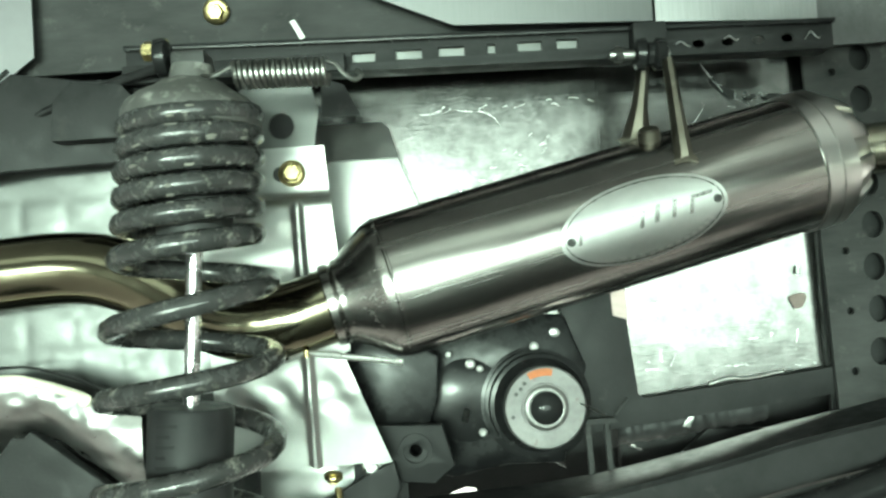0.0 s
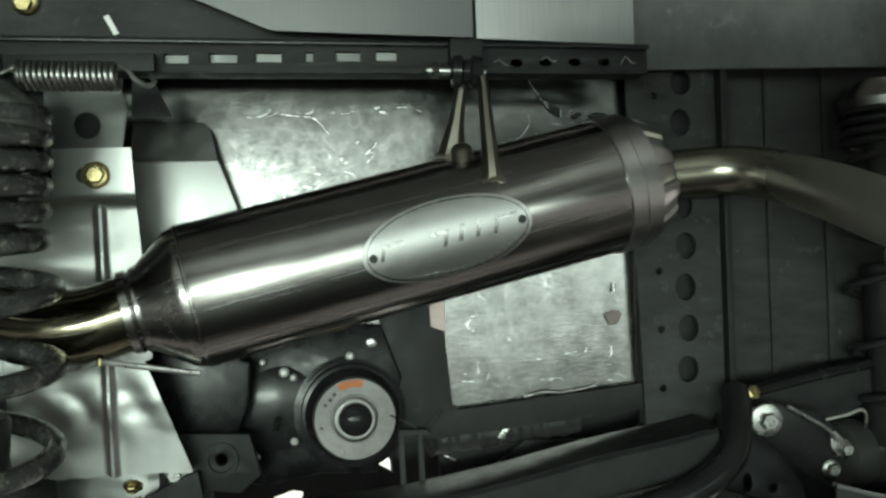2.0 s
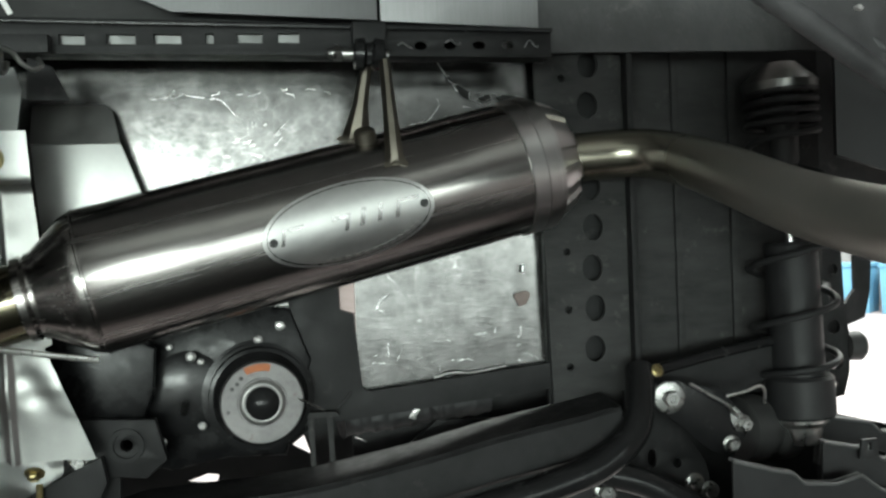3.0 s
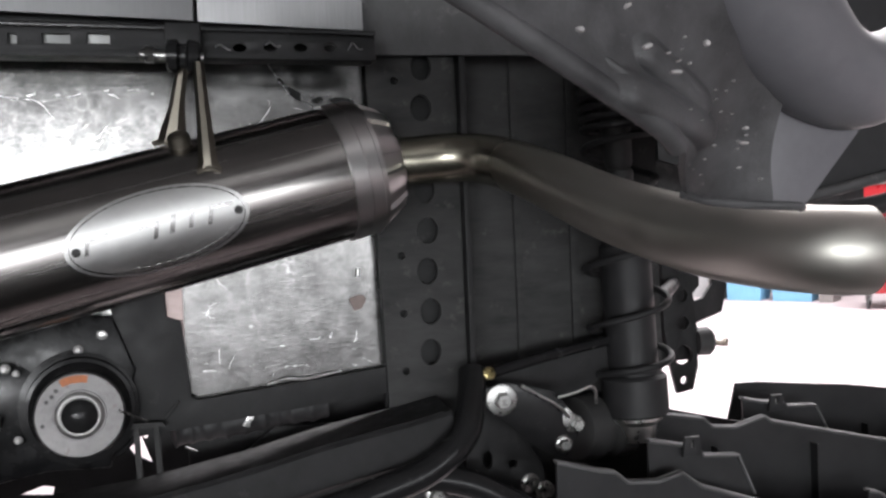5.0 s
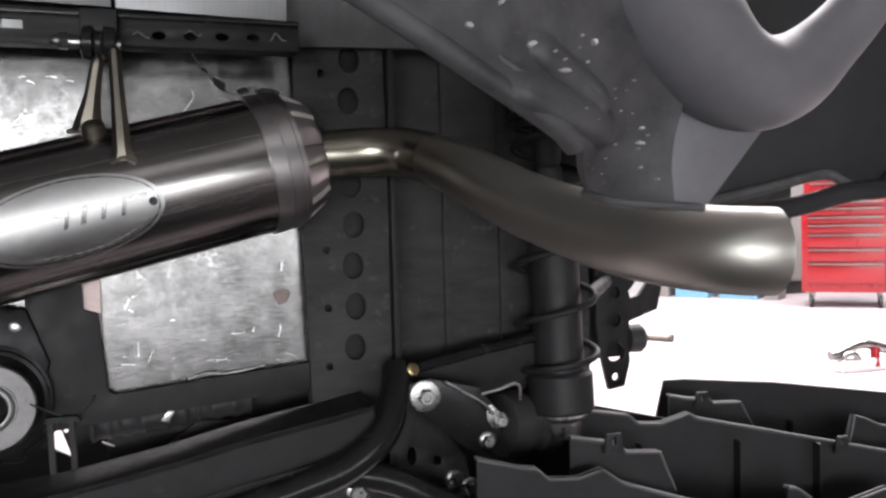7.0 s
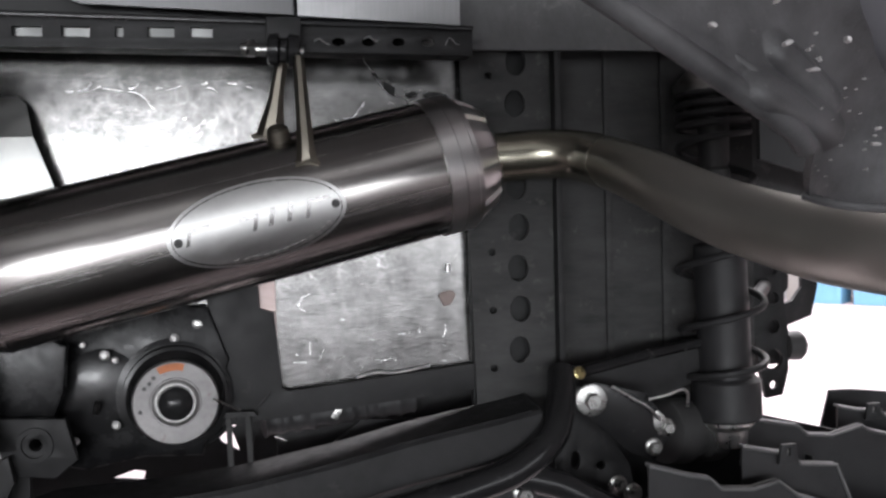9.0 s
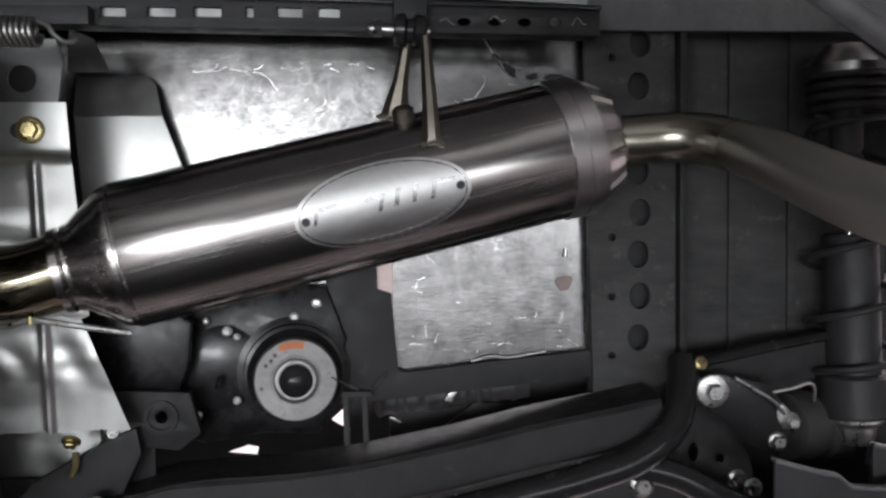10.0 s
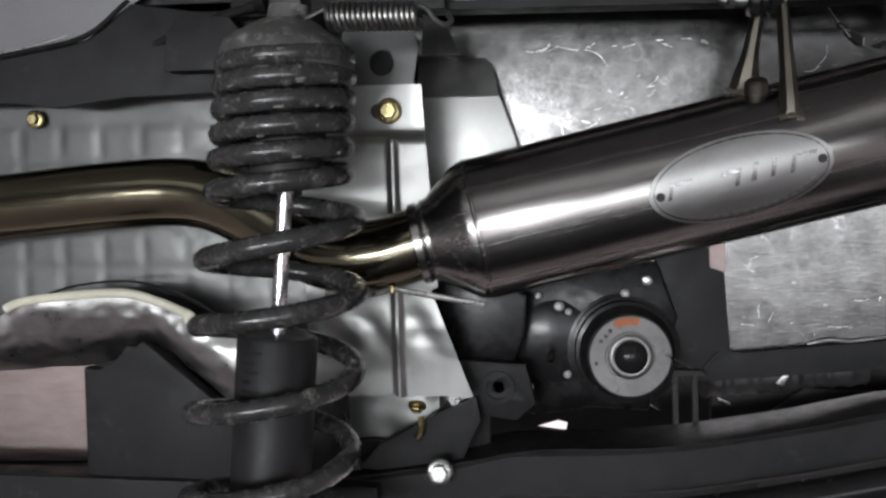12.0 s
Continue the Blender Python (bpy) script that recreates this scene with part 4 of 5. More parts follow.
# ---- heat shields on the left ----
def heat_shields():
    t = thing("stamped_heat_shield", (-0.15, 0.95, 0.62), "stamped silver aluminium heat shield with ribs", "heat shield")

    def place(u, v):
        z = 0.525 + 0.322 * v + (1 - v) ** 8 * (0.004 * noise.noise(Vector((u * 9, 2, 0))) + 0.002 * noise.noise(Vector((u * 31, 5, 0))))
        left = -0.235 if z < 0.80 else -0.182
        right = -0.0985 - 0.006 * (z - 0.7) / 0.1 if z > 0.64 else -0.103 + 0.04 * (0.64 - z) / 0.11
        x = left + (right - left) * u
        rib = 0.005 * math.exp(-((x + 0.138) / 0.004) ** 2) * (1 if z < 0.79 else 0) + 0.004 * math.exp(-((z - 0.795) / 0.003) ** 2)
        wob = 0.0016 * noise.noise(Vector((x * 14, 1, z * 10))) * (1 if z < 0.7 else 0.3)
        if z < 0.64:
            wob += (0.0016 * math.sin(x * 130 + z * 70) + 0.0024 * noise.noise(Vector((x * 38, 3, z * 55)))) * max(0, 1 - abs(z - 0.598) / 0.035)
        wob += 0.10 * max(0, 0.66 - z)
        return (x, 0.945 + (0.010 if z < 0.70 else 0.010 * max(0, (0.80 - z) / 0.10)) - rib + wob, z)
    sheet = part("sheet", thicken(grid_sheet(110, 100, place), 0.0015), SHIELD, t, "", 50)
    part("bolt", hexbolt((-0.1405, 0.942, 0.8205), (0.1, -1, 0), 0.0088), GOLD, t, "yellow zinc flange bolt", 22)
    part("keyhole", lathe((-0.152, 0.9435, 0.8205), (0, -1, 0), [(0, 0.0075), (0.0006, 0.0075)], 20), RUBBER, t)
    # padded shield further left
    t2 = thing("quilted_heat_shield", (-0.45, 1.0, 0.7), "pressed aluminium shield with rectangular embossed pads", "heat shield")

    def pads(u, v):
        x, z = -0.85 + 0.62 * u, 0.60 + 0.265 * v
        cx, cz = (x + 0.85) % 0.050 / 0.050, (z - 0.612) % 0.042 / 0.042
        up = min(1, 5 * min(cx, 1 - cx)) * min(1, 4 * min(cz, 1 - cz)) * (1 if 0.612 < z < 0.822 else 0)
        edge = 0.004 * noise.noise(Vector((x * 20, 5, 0)))
        return (x, 1.03 - 0.0007 * up + 0.003 * noise.noise(Vector((x * 8, 0, z * 8))), z + (edge if v > 0.98 else 0))
    part("sheet", thicken(grid_sheet(150, 66, pads), 0.0015), QUILT, t2, "", 50)
    part("bolt", hexbolt((-0.575, 1.02, 0.828), (0, -1, 0), 0.007), GOLD, t2, "yellow zinc bolt", 22)
    # bracket by the foil
    t3 = thing("folded_bracket", (-0.07, 1.0, 0.8), "folded bare aluminium bracket sheet", "bracket")
    part("lower_leaf", prism([(-0.129, 0.842), (-0.0376, 0.842), (-0.0194, 0.792), (-0.0194, 0.735), (-0.121, 0.735)], 1.040, 1.0425, 0.0005), SHIELD, t3)
    bm = bmesh.new()
    vs = [bm.verts.new(v) for v in ((-0.129, 1.040, 0.842), (-0.0376, 1.040, 0.842), (-0.0465, 1.055, 0.877), (-0.055, 1.057, 0.885), (-0.129, 1.057, 0.885))]
    bm.faces.new(vs)
    part("upper_leaf", thicken(bm, 0.002), SHIELD, t3)
    t4 = thing("spring_bracket", (-0.14, 0.955, 0.87), "thin grey bracket plate with a round hole", "bracket")
    part("plate", holed([(-0.19, 0.846), (-0.118, 0.846), (-0.112, 0.885), (-0.118, 0.908), (-0.19, 0.91)], [ring_pts(-0.150, 0.870, 0.0135, 24)], 0.953, 0.956), QUILT, t4, "", 20)
    part("backing", box(-0.175, -0.128, 0.9575, 0.9605, 0.848, 0.895, 0.001), BLACK, t4)
    part("stay", prism([(-0.110, 0.878), (-0.070, 0.878), (-0.085, 0.91), (-0.108, 0.92)], 0.962, 0.966, 0.0008), BLACK, t4)


heat_shields()


def left_cluster():
    # cast exhaust shell with its pale gasket bead
    t = thing("cast_exhaust_shell", (-0.45, 0.95, 0.55), "bare cast aluminium shell with pale gasket bead", "engine casting")
    top = glide([(-0.72, 0.945, 0.585), (-0.60, 0.945, 0.600), (-0.555, 0.94, 0.622), (-0.509, 0.94, 0.630), (-0.431, 0.94, 0.635), (-0.393, 0.94, 0.627), (-0.365, 0.938, 0.617), (-0.335, 0.935, 0.605), (-0.300, 0.935, 0.590)], 8)
    low = glide([(-0.72, 1.0, 0.535), (-0.60, 1.0, 0.540), (-0.555, 1.0, 0.545), (-0.509, 1.0, 0.547), (-0.450, 0.995, 0.560), (-0.405, 0.985, 0.570), (-0.370, 0.972, 0.550), (-0.340, 0.965, 0.53), (-0.300, 0.96, 0.50)], 8)

    def place(u, v):
        k = u * (len(top) - 1)
        i = min(int(k), len(top) - 2)
        f = k - i
        a = Vector(top[i] * (1 - f) + top[i + 1] * f)
        c = Vector(low[i] * (1 - f) + low[i + 1] * f)
        p = c.lerp(a, v)
        return p + Vector((0, -0.016 * math.sin(math.pi * v) + 0.0030 * noise.noise(p * 26) + 0.0016 * noise.noise(p * 70), 0.0010 * noise.noise(p * 30)))
    part("shell", thicken(grid_sheet(90, 24, place), 0.002), CASTALU, t, "", 60)
    part("gasket_bead", tube([(q[0], q[1] - 0.006, q[2] + 0.001) for q in top[14:52]], 0.0050, 10, 2), GASKET, t, "pale gasket bead")
    part("gasket_blob", lathe((-0.352, 0.928, 0.611), (0, -1, 0.3), [(0, 0.007), (0.004, 0.0065), (0.006, 0.003), (0.0062, 0)], 12), GASKET, t)
    part("flange_lip", tube([(-0.60, 0.962, 0.603), (-0.51, 0.96, 0.638), (-0.43, 0.958, 0.646), (-0.375, 0.957, 0.632), (-0.335, 0.956, 0.612)], 0.0016, 6, 6), BLACK, t)
    # black post in front of it
    s = thing("frame_gusset", (-0.42, 0.97, 0.40), "black folded frame gusset plate", "bracket")
    part("post", prism([(-0.489, 0.405), (-0.489, 0.552), (-0.474, 0.549), (-0.456, 0.556), (-0.444, 0.569), (-0.438, 0.577), (-0.428, 0.575), (-0.420, 0.582), (-0.402, 0.568), (-0.342, 0.520), (-0.300, 0.490), (-0.295, 0.405)], 0.955, 0.975, 0.004), BLACK, s)
    part("fin", prism([(-0.204, 0.45), (-0.205, 0.48), (-0.195, 0.511), (-0.183, 0.474), (-0.177, 0.45)], 0.945, 0.955, 0.002), BLACK, s)
    part("foot", box(-0.95, -0.16, 0.945, 0.985, 0.34, 0.432, 0.004), BLACK, s)
    part("web", box(-0.345, -0.20, 0.988, 0.996, 0.40, 0.545, 0.002), BLACK, s)
    # second foil opening; the pink floor's reflection is painted into its sheet
    f = thing("foil_heat_barrier", (-0.6, 1.07, 0.4), "wrinkled barrier sheet behind the frame opening, pink floor reflection in its colour", "heat barrier")
    part("foil", foil_sheet(-0.80, -0.50, 0.38, 0.58, 1.072, 60, 40), PINKFOIL, f, "", 70)
    lip = [(-0.655 + 0.012 * k, 1.060 + 0.003 * math.sin(k * 2.1), 0.572 + 0.003 * math.sin(k * 1.3)) for k in range(12)]
    part("crumpled_lip", tube(lip, 0.005, 10, 4), FOIL, f, "crumpled bright foil lip")
    o = thing("opening_frame", (-0.6, 1.05, 0.4), "black frame plate round an opening", "vehicle frame")
    part("plate", holed([(-0.90, 0.36), (-0.47, 0.36), (-0.47, 0.60), (-0.90, 0.60)], [[(-0.76, 0.412), (-0.538, 0.4205), (-0.527, 0.4245), (-0.522, 0.434), (-0.527, 0.575), (-0.76, 0.575)]], 1.045, 1.055, 0.001), BLACK, o)
    # small parts under the stamped shield
    c = thing("cable_clamp", (-0.12, 0.98, 0.44), "black lever with yellow zinc fittings", "linkage")
    part("lever", prism([(-0.190, 0.440), (-0.165, 0.468), (-0.125, 0.490), (-0.088, 0.510), (-0.060, 0.522), (-0.055, 0.495), (-0.070, 0.465), (-0.085, 0.430)], 0.985, 0.997, 0.003), BLACK, c)
    part("fitting", hexbolt((-0.1225, 0.978, 0.512), (0, -0.7, -0.7), 0.0065), GOLD, c, "yellow zinc fitting", 22)
    part("fitting", tube([(-0.119, 0.98, 0.500), (-0.118, 0.975, 0.487), (-0.122, 0.97, 0.478)], 0.0035, 8, 3), GOLD, c)
    part("bolt", hexbolt((-0.0960, 0.956, 0.4475), (0.05, -1, 0.1), 0.0098), ZINC, c, "large zinc hexagon bolt", 22)
    part("back_plate", holed([(-0.24, 0.43), (-0.05, 0.43), (-0.05, 0.545), (-0.24, 0.545)], [[(-0.235, 0.462), (-0.13, 0.462), (-0.105, 0.500), (-0.105, 0.536), (-0.235, 0.536)]], 1.02, 1.028), BLACK, c)
    part("bright_sheet", thicken(grid_sheet(24, 20, lambda u, v: (-0.26 + 0.17 * u, 1.036 + 0.003 * noise.noise(Vector((u * 5, v * 4, 2))), 0.44 + 0.12 * v)), 0.001), SHIELD, c)


left_cluster()


def top_left():
    t = thing("upper_frame_bracket", (-0.35, 0.92, 0.90), "black bent frame bracket with a yellow nut", "bracket")
    part("web", prism([(-0.75, 0.842), (-0.56, 0.840), (-0.507, 0.834), (-0.43, 0.843), (-0.28, 0.846), (-0.27, 0.93), (-0.345, 0.93), (-0.42, 0.942), (-0.472, 0.906), (-0.56, 0.890), (-0.75, 0.86)], 0.955, 0.965, 0.003), BLACK, t)
    part("lip", tube([(-0.75, 0.952, 0.862), (-0.56, 0.95, 0.892), (-0.472, 0.95, 0.908), (-0.42, 0.95, 0.944)], 0.0028, 8, 4), GLOSSBLACK, t)
    part("pocket", prism([(-0.372, 0.865), (-0.368, 0.905), (-0.350, 0.924), (-0.30, 0.918), (-0.285, 0.90), (-0.285, 0.865)], 0.925, 0.954, 0.004), BLACK, t)
    part("strut", tube([(-0.40, 0.960, 0.897), (-0.33, 0.940, 0.917), (-0.24, 0.90, 0.928)], 0.0045, 12), BLACK, t)
    nut = hexbolt((-0.236, 0.826, 0.9215), (-1, 0.12, 0), 0.0088, 0.0105, False)
    bmesh.ops.rotate(nut, verts=nut.verts, cent=(-0.236, 0.826, 0.9215), matrix=Matrix.Rotation(radians(30), 3, "X"))
    part("nut", nut, GOLD, t, "yellow zinc nut", 22)
    part("bushing", lathe((-0.237, 0.83, 0.9160), (1, 0, 0.03), [(0, 0.011), (0.001, 0.0165), (0.004, 0.0172), (0.011, 0.0168), (0.0135, 0.012)], 32), GLOSSBLACK, t)
    part("clevis", box(-0.2200, -0.190, 0.812, 0.848, 0.886, 0.918, 0.005), MUDBLK, t, "mud-splashed upper clevis")
    part("crossbar", box(-0.30, -0.08, 0.93, 0.942, 0.918, 0.936, 0.003), BLACK, t)
    part("side_skin", prism([(-0.95, 0.845), (-0.75, 0.862), (-0.56, 0.892), (-0.472, 0.908), (-0.40, 0.96), (-0.40, 1.16), (-0.95, 1.16)], 0.967, 0.970, 0.0005), FLARE, t)
    # thin bright bar stands in for a streak of reflected light
    part("edge_glint", tube([(-0.60, 0.946, 0.8875), (-0.57, 0.945, 0.893), (-0.53, 0.945, 0.8995), (-0.486, 0.945, 0.9095)], 0.0013, 8, 4), BRIGHTROD, t, "bright bar put in for the glint along the panel edge")
    part("white_mark", prism([(-0.139, 0.984), (-0.134, 0.986), (-0.124, 0.967), (-0.129, 0.965)], 0.9825, 0.9845, 0.0003), WHITEM, t, "white paint mark")
    part("gold_bolt", hexbolt((-0.214, 0.98, 0.999), (0, -1, -0.3), 0.009), GOLD, t, "yellow zinc bolt", 22)


top_left()



def extension_spring():
    t = thing("extension_spring", (-0.12, 0.80, 0.89), "zinc-plated close-wound extension spring with hooks", "spring")
    pts = []
    for i in range(0, 17 * 14 + 1):
        a = 2 * math.pi * i / 14
        x = -0.163 + 0.079 * i / (17 * 14)
        pts.append((x, 0.80 + 0.0108 * math.cos(a), 0.890 + 0.0108 * math.sin(a) - 0.03 * (x + 0.163)))
    part("coil", tube(pts, 0.0022, 8, 1, False), DULLZINC, t)
    part("hook", tube([(-0.084, 0.80, 0.897), (-0.076, 0.80, 0.893), (-0.070, 0.80, 0.885), (-0.062, 0.802, 0.880), (-0.056, 0.806, 0.884), (-0.060, 0.812, 0.890)], 0.0021, 8), DULLZINC, t)
    part("hook", tube([(-0.163, 0.80, 0.898), (-0.172, 0.80, 0.894), (-0.182, 0.80, 0.890), (-0.192, 0.805, 0.892), (-0.20, 0.81, 0.888)], 0.0021, 8), DULLZINC, t)


extension_spring()


# ---- engine side: housing with pulley ----
def engine():
    t = thing("gear_housing", (0.06, 1.05, 0.50), "gloss black gear housing with small zinc screws", "engine housing")
    ax = Vector((0.10, -1, 0)).normalized()
    c = Vector((0.1005, 1.001, 0.5645))
    part("bell", lathe(c - ax * 0.13, ax, [(0, 0.078), (0.05, 0.074), (0.075, 0.066), (0.082, 0.058), (0.10, 0.054), (0.108, 0.049), (0.118, 0.040)], 56), GLOSSBLACK, t)
    part("side_boss", lathe((0.02, 1.115, 0.572), (0.05, -1, 0), [(0, 0.070), (0.03, 0.068), (0.045, 0.062), (0.052, 0.050), (0.07, 0.046), (0.075, 0.03)], 48), GLOSSBLACK, t)
    for k, (s, r) in enumerate(((0.104, 0.0525), (0.094, 0.0565), (0.084, 0.060), (0.076, 0.066))):
        part("rib_ring", lathe(c - ax * 0.13 + ax * s, ax, [(-0.0018, r - 0.002), (-0.001, r + 0.0018), (0.001, r + 0.0018), (0.0018, r - 0.002)], 48, False), GLOSSBLACK, t)
    part("flange", holed([(-0.03, 0.50), (0.0, 0.492), (0.06, 0.502), (0.12, 0.500), (0.128, 0.53), (0.150, 0.60), (0.13, 0.655), (0.06, 0.665), (0.0, 0.65), (-0.03, 0.61)], [ring_pts(0.10, 0.567, 0.04, 30)], 1.045, 1.060, 0.003), ENGINEBLK, t)
    part("back_block", prism([(-0.13, 0.50), (0.01, 0.487), (0.052, 0.497), (0.105, 0.505), (0.115, 0.54), (0.155, 0.56), (0.170, 0.68), (-0.13, 0.68)], 1.14, 1.24, 0.006), ENGINEBLK, t)
    part("side_cover", prism([(0.150, 0.545), (0.170, 0.545), (0.186, 0.69), (0.150, 0.69)], 1.058, 1.14, 0.003), ENGINEBLK, t)
    g = part("guard", prism([(-0.118, 0.648), (-0.035, 0.640), (-0.008, 0.625), (-0.012, 0.58), (-0.024, 0.548), (-0.093, 0.548), (-0.101, 0.57), (-0.119, 0.61)], 1.015, 1.032, 0.004), ENGINEBLK, t)
    part("lower_lug", holed([(-0.086, 0.556), (-0.010, 0.552), (0.0, 0.512), (-0.02, 0.495), (-0.06, 0.500), (-0.082, 0.52)], [ring_pts(-0.038, 0.529, 0.008, 18)], 1.000, 1.012, 0.002), BLACK, t)
    part("lug_ring", lathe((-0.038, 0.999, 0.529), (0, -1, 0), [(0, 0.018), (0.002, 0.0178), (0.002, 0.013), (0, 0.0128)], 28, False), BLACK, t)
    for x, y, z, r in ((0.026, 1.034, 0.612, 0.0048), (0.097, 1.040, 0.626, 0.0042), (0.036, 1.034, 0.606, 0.0034), (0.003, 1.04, 0.623, 0.003), (0.035, 1.034, 0.537, 0.004), (-0.006, 1.03, 0.523, 0.004)):
        part("screw", hexbolt((x, y, z), (0, -1, 0), r * 0.8), CASTRING, t, "small zinc screw", 22)
    part("stud", lathe((0.016, 1.03, 0.552), (0.25, -0.5, 1), [(0, 0.0035), (0.014, 0.003)], 12), ZINC, t)
    part("nut", hexbolt((-0.084, 0.995, 0.517), (0, -1, 0), 0.0075), ZINC, t, "zinc nut", 22)
    part("dome", lathe((0.121, 1.055, 0.640), (0.1, -1, 0.2), [(0, 0.012), (0.006, 0.011), (0.010, 0.006), (0.011, 0)], 20), CASTALU, t)
    part("thin_link", tube([(0.138, 1.0, 0.566), (0.165, 1.01, 0.550)], 0.0012, 6, 2), ZINC, t)
    d = thing("drive_pulley", c, "grey cast pulley disc with orange paint mark and black hub", "pulley")
    part("disc", lathe(c, ax, [(-0.012, 0.040), (-0.010, 0.0435), (0.002, 0.0435), (0.0035, 0.042), (0.0035, 0.026), (0.0045, 0.0255), (0.0045, 0.0)], 64), CAST, d)
    part("hub_ring", lathe(c + ax * 0.0045, ax, [(0, 0.0240), (0.0008, 0.0232), (0.0020, 0.0205), (0.0023, 0.0185), (0.0016, 0.0170), (-0.001, 0.0166)], 48, False), CASTRING, d, "worn bright hub ring")
    part("hub_plug", lathe(c + ax * 0.004, ax, [(0, 0.0178), (0.006, 0.0172), (0.010, 0.012), (0.0125, 0.006), (0.013, 0.0)], 40), GLOSSBLACK, d, "black rubber hub plug")
    dd, u, w = frame_axes(ax)
    bm = bmesh.new()
    for a0 in range(56, 96, 4):
        q = []
        for rr, aa in ((0.0335, a0), (0.041, a0), (0.041, a0 + 4), (0.0335, a0 + 4)):
            p = c + ax * 0.0041 + rr * (math.cos(radians(aa + 8)) * u + math.sin(radians(aa + 8)) * w)
            q.append(bm.verts.new(p))
        bm.faces.new(q)
    bmesh.ops.remove_doubles(bm, verts=bm.verts, dist=1e-5)
    part("paint_mark", bm, RUST, d, "rusty orange paint mark")
    for a, rr in ((40, 0.033), (28, 0.0345), (52, 0.034), (-12, 0.036)):
        p = c + ax * 0.0036 + rr * (math.cos(radians(a)) * u + math.sin(radians(a)) * w)
        part("drill_hole", lathe(p, ax, [(0, 0.0021), (0.0004, 0.002)], 12), RUBBER, d)
    r = thing("locating_rod", (-0.09, 0.9, 0.64), "thin bright steel rod under the muffler neck", "rod")
    part("rod", tube([(-0.20, 0.905, 0.640), (-0.15, 0.902, 0.639), (-0.131, 0.90, 0.645), (-0.041, 0.90, 0.630)], 0.0028, 10, 6, False), BRIGHTROD, r)
    part("tip", lathe((-0.131, 0.9, 0.641), (0, 0, 1), [(0, 0.0034), (0.007, 0.0034)], 12), GOLD, r)


engine()


# ---- right shock, hub and tray ----
def right_shock():
    t = thing("shock_absorber", (0.727, 1.045, 0.47), "clean black coil-over shock absorber with thin spring", "shock absorber")
    b, top = Vector((0.7310, 1.045, 0.47)), Vector((0.715, 1.05, 0.93))
    ax = (top - b).normalized()
    at = lambda z: b + ax * ((z - 0.47) / ax.z)
    part("body", lathe(at(0.545), ax, [(0, 0.0305), (0.16, 0.0305), (0.163, 0.028), (0.163, 0.008)], 40), PLASTIC, t)
    part("spring_cup", lathe(at(0.50), ax, [(0, 0.037), (0.003, 0.040), (0.046, 0.040), (0.05, 0.036)], 40), PLASTIC, t)
    part("eye_end", lathe(at(0.468), ax, [(0, 0.018), (0.006, 0.021), (0.02, 0.023), (0.027, 0.031), (0.035, 0.032), (0.0352, 0.0)], 36), BRIGHTROD, t, "bare aluminium lower end")
    part("rod", lathe(at(0.70), ax, [(0, 0.0045), (0.2, 0.0045)], 20), CHROME, t, "chromed rod")
    part("bump_stop", lathe(at(0.745), ax, [(0, 0.012), (0.004, 0.016), (0.05, 0.017), (0.054, 0.014), (0.06, 0.017), (0.14, 0.019)], 28), RUBBER, t)
    part("upper_seat", lathe(at(0.885), ax, [(0, 0.035), (0.002, 0.043), (0.012, 0.044), (0.02, 0.036), (0.035, 0.02)], 40), DULLZINC, t, "dull silver upper seat")
    pts = []
    knots = [(0.895 - 0.006 * k, 0.040) for k in range(10)] + [(0.825, 0.041), (0.79, 0.043), (0.755, 0.045), (0.718, 0.047), (0.682, 0.048), (0.645, 0.048), (0.61, 0.048), (0.575, 0.047), (0.552, 0.045)]
    for i, (z, r) in enumerate(glide(knots, 12)):
        a = -math.pi * i / 12 + math.pi
        c = at(z)
        pts.append((c.x + r * math.cos(a), c.y + r * math.sin(a), z))
    part("coil_spring", tube(pts, 0.0042, 10, 1, False), PLASTIC, t, "gloss black spring wire")


right_shock()


def far_hub():
    t = thing("suspension_plate", (0.94, 1.34, 0.46), "black laser-cut suspension plate with round holes", "suspension plate")
    holes = [ring_pts(0.948, z, r, 20) for z, r in ((0.655, 0.009), (0.61, 0.010), (0.567, 0.011), (0.517, 0.016), (0.477, 0.007))]
    part("plate", holed([(0.916, 0.70), (0.962, 0.70), (0.966, 0.60), (0.972, 0.56), (0.972, 0.498), (0.962, 0.462), (0.936, 0.458), (0.926, 0.50), (0.916, 0.56)], holes, 1.335, 1.345), BLACK, t)
    part("rear_plate", prism([(0.845, 0.70), (0.984, 0.70), (0.986, 0.60), (0.988, 0.502), (0.845, 0.50)], 1.375, 1.383, 0.001), BLACK, t)
    part("spacer", lathe((0.930, 1.3455, 0.69), (0, 1, 0), [(0, 0.006), (0.029, 0.006)], 12), BLACK, t)
    part("bushing", lathe((0.97, 1.345, 0.535), (1, 0, 0), [(0, 0.012), (0.002, 0.022), (0.024, 0.023), (0.03, 0.018)], 28), RUBBER, t)
    t2 = thing("tow_hook", (1.16, 1.6, 0.60), "flat black steel hook plate", "hook")
    part("hook", holed([(1.08, 0.70), (1.185, 0.70), (1.180, 0.60), (1.168, 0.548), (1.10, 0.525), (1.075, 0.56)], [[(1.125, 0.70 - 0.02), (1.150, 0.68), (1.150, 0.60), (1.130, 0.575), (1.112, 0.57), (1.108, 0.585), (1.122, 0.60)]], 1.60, 1.61), BLACK, t2)


far_hub()


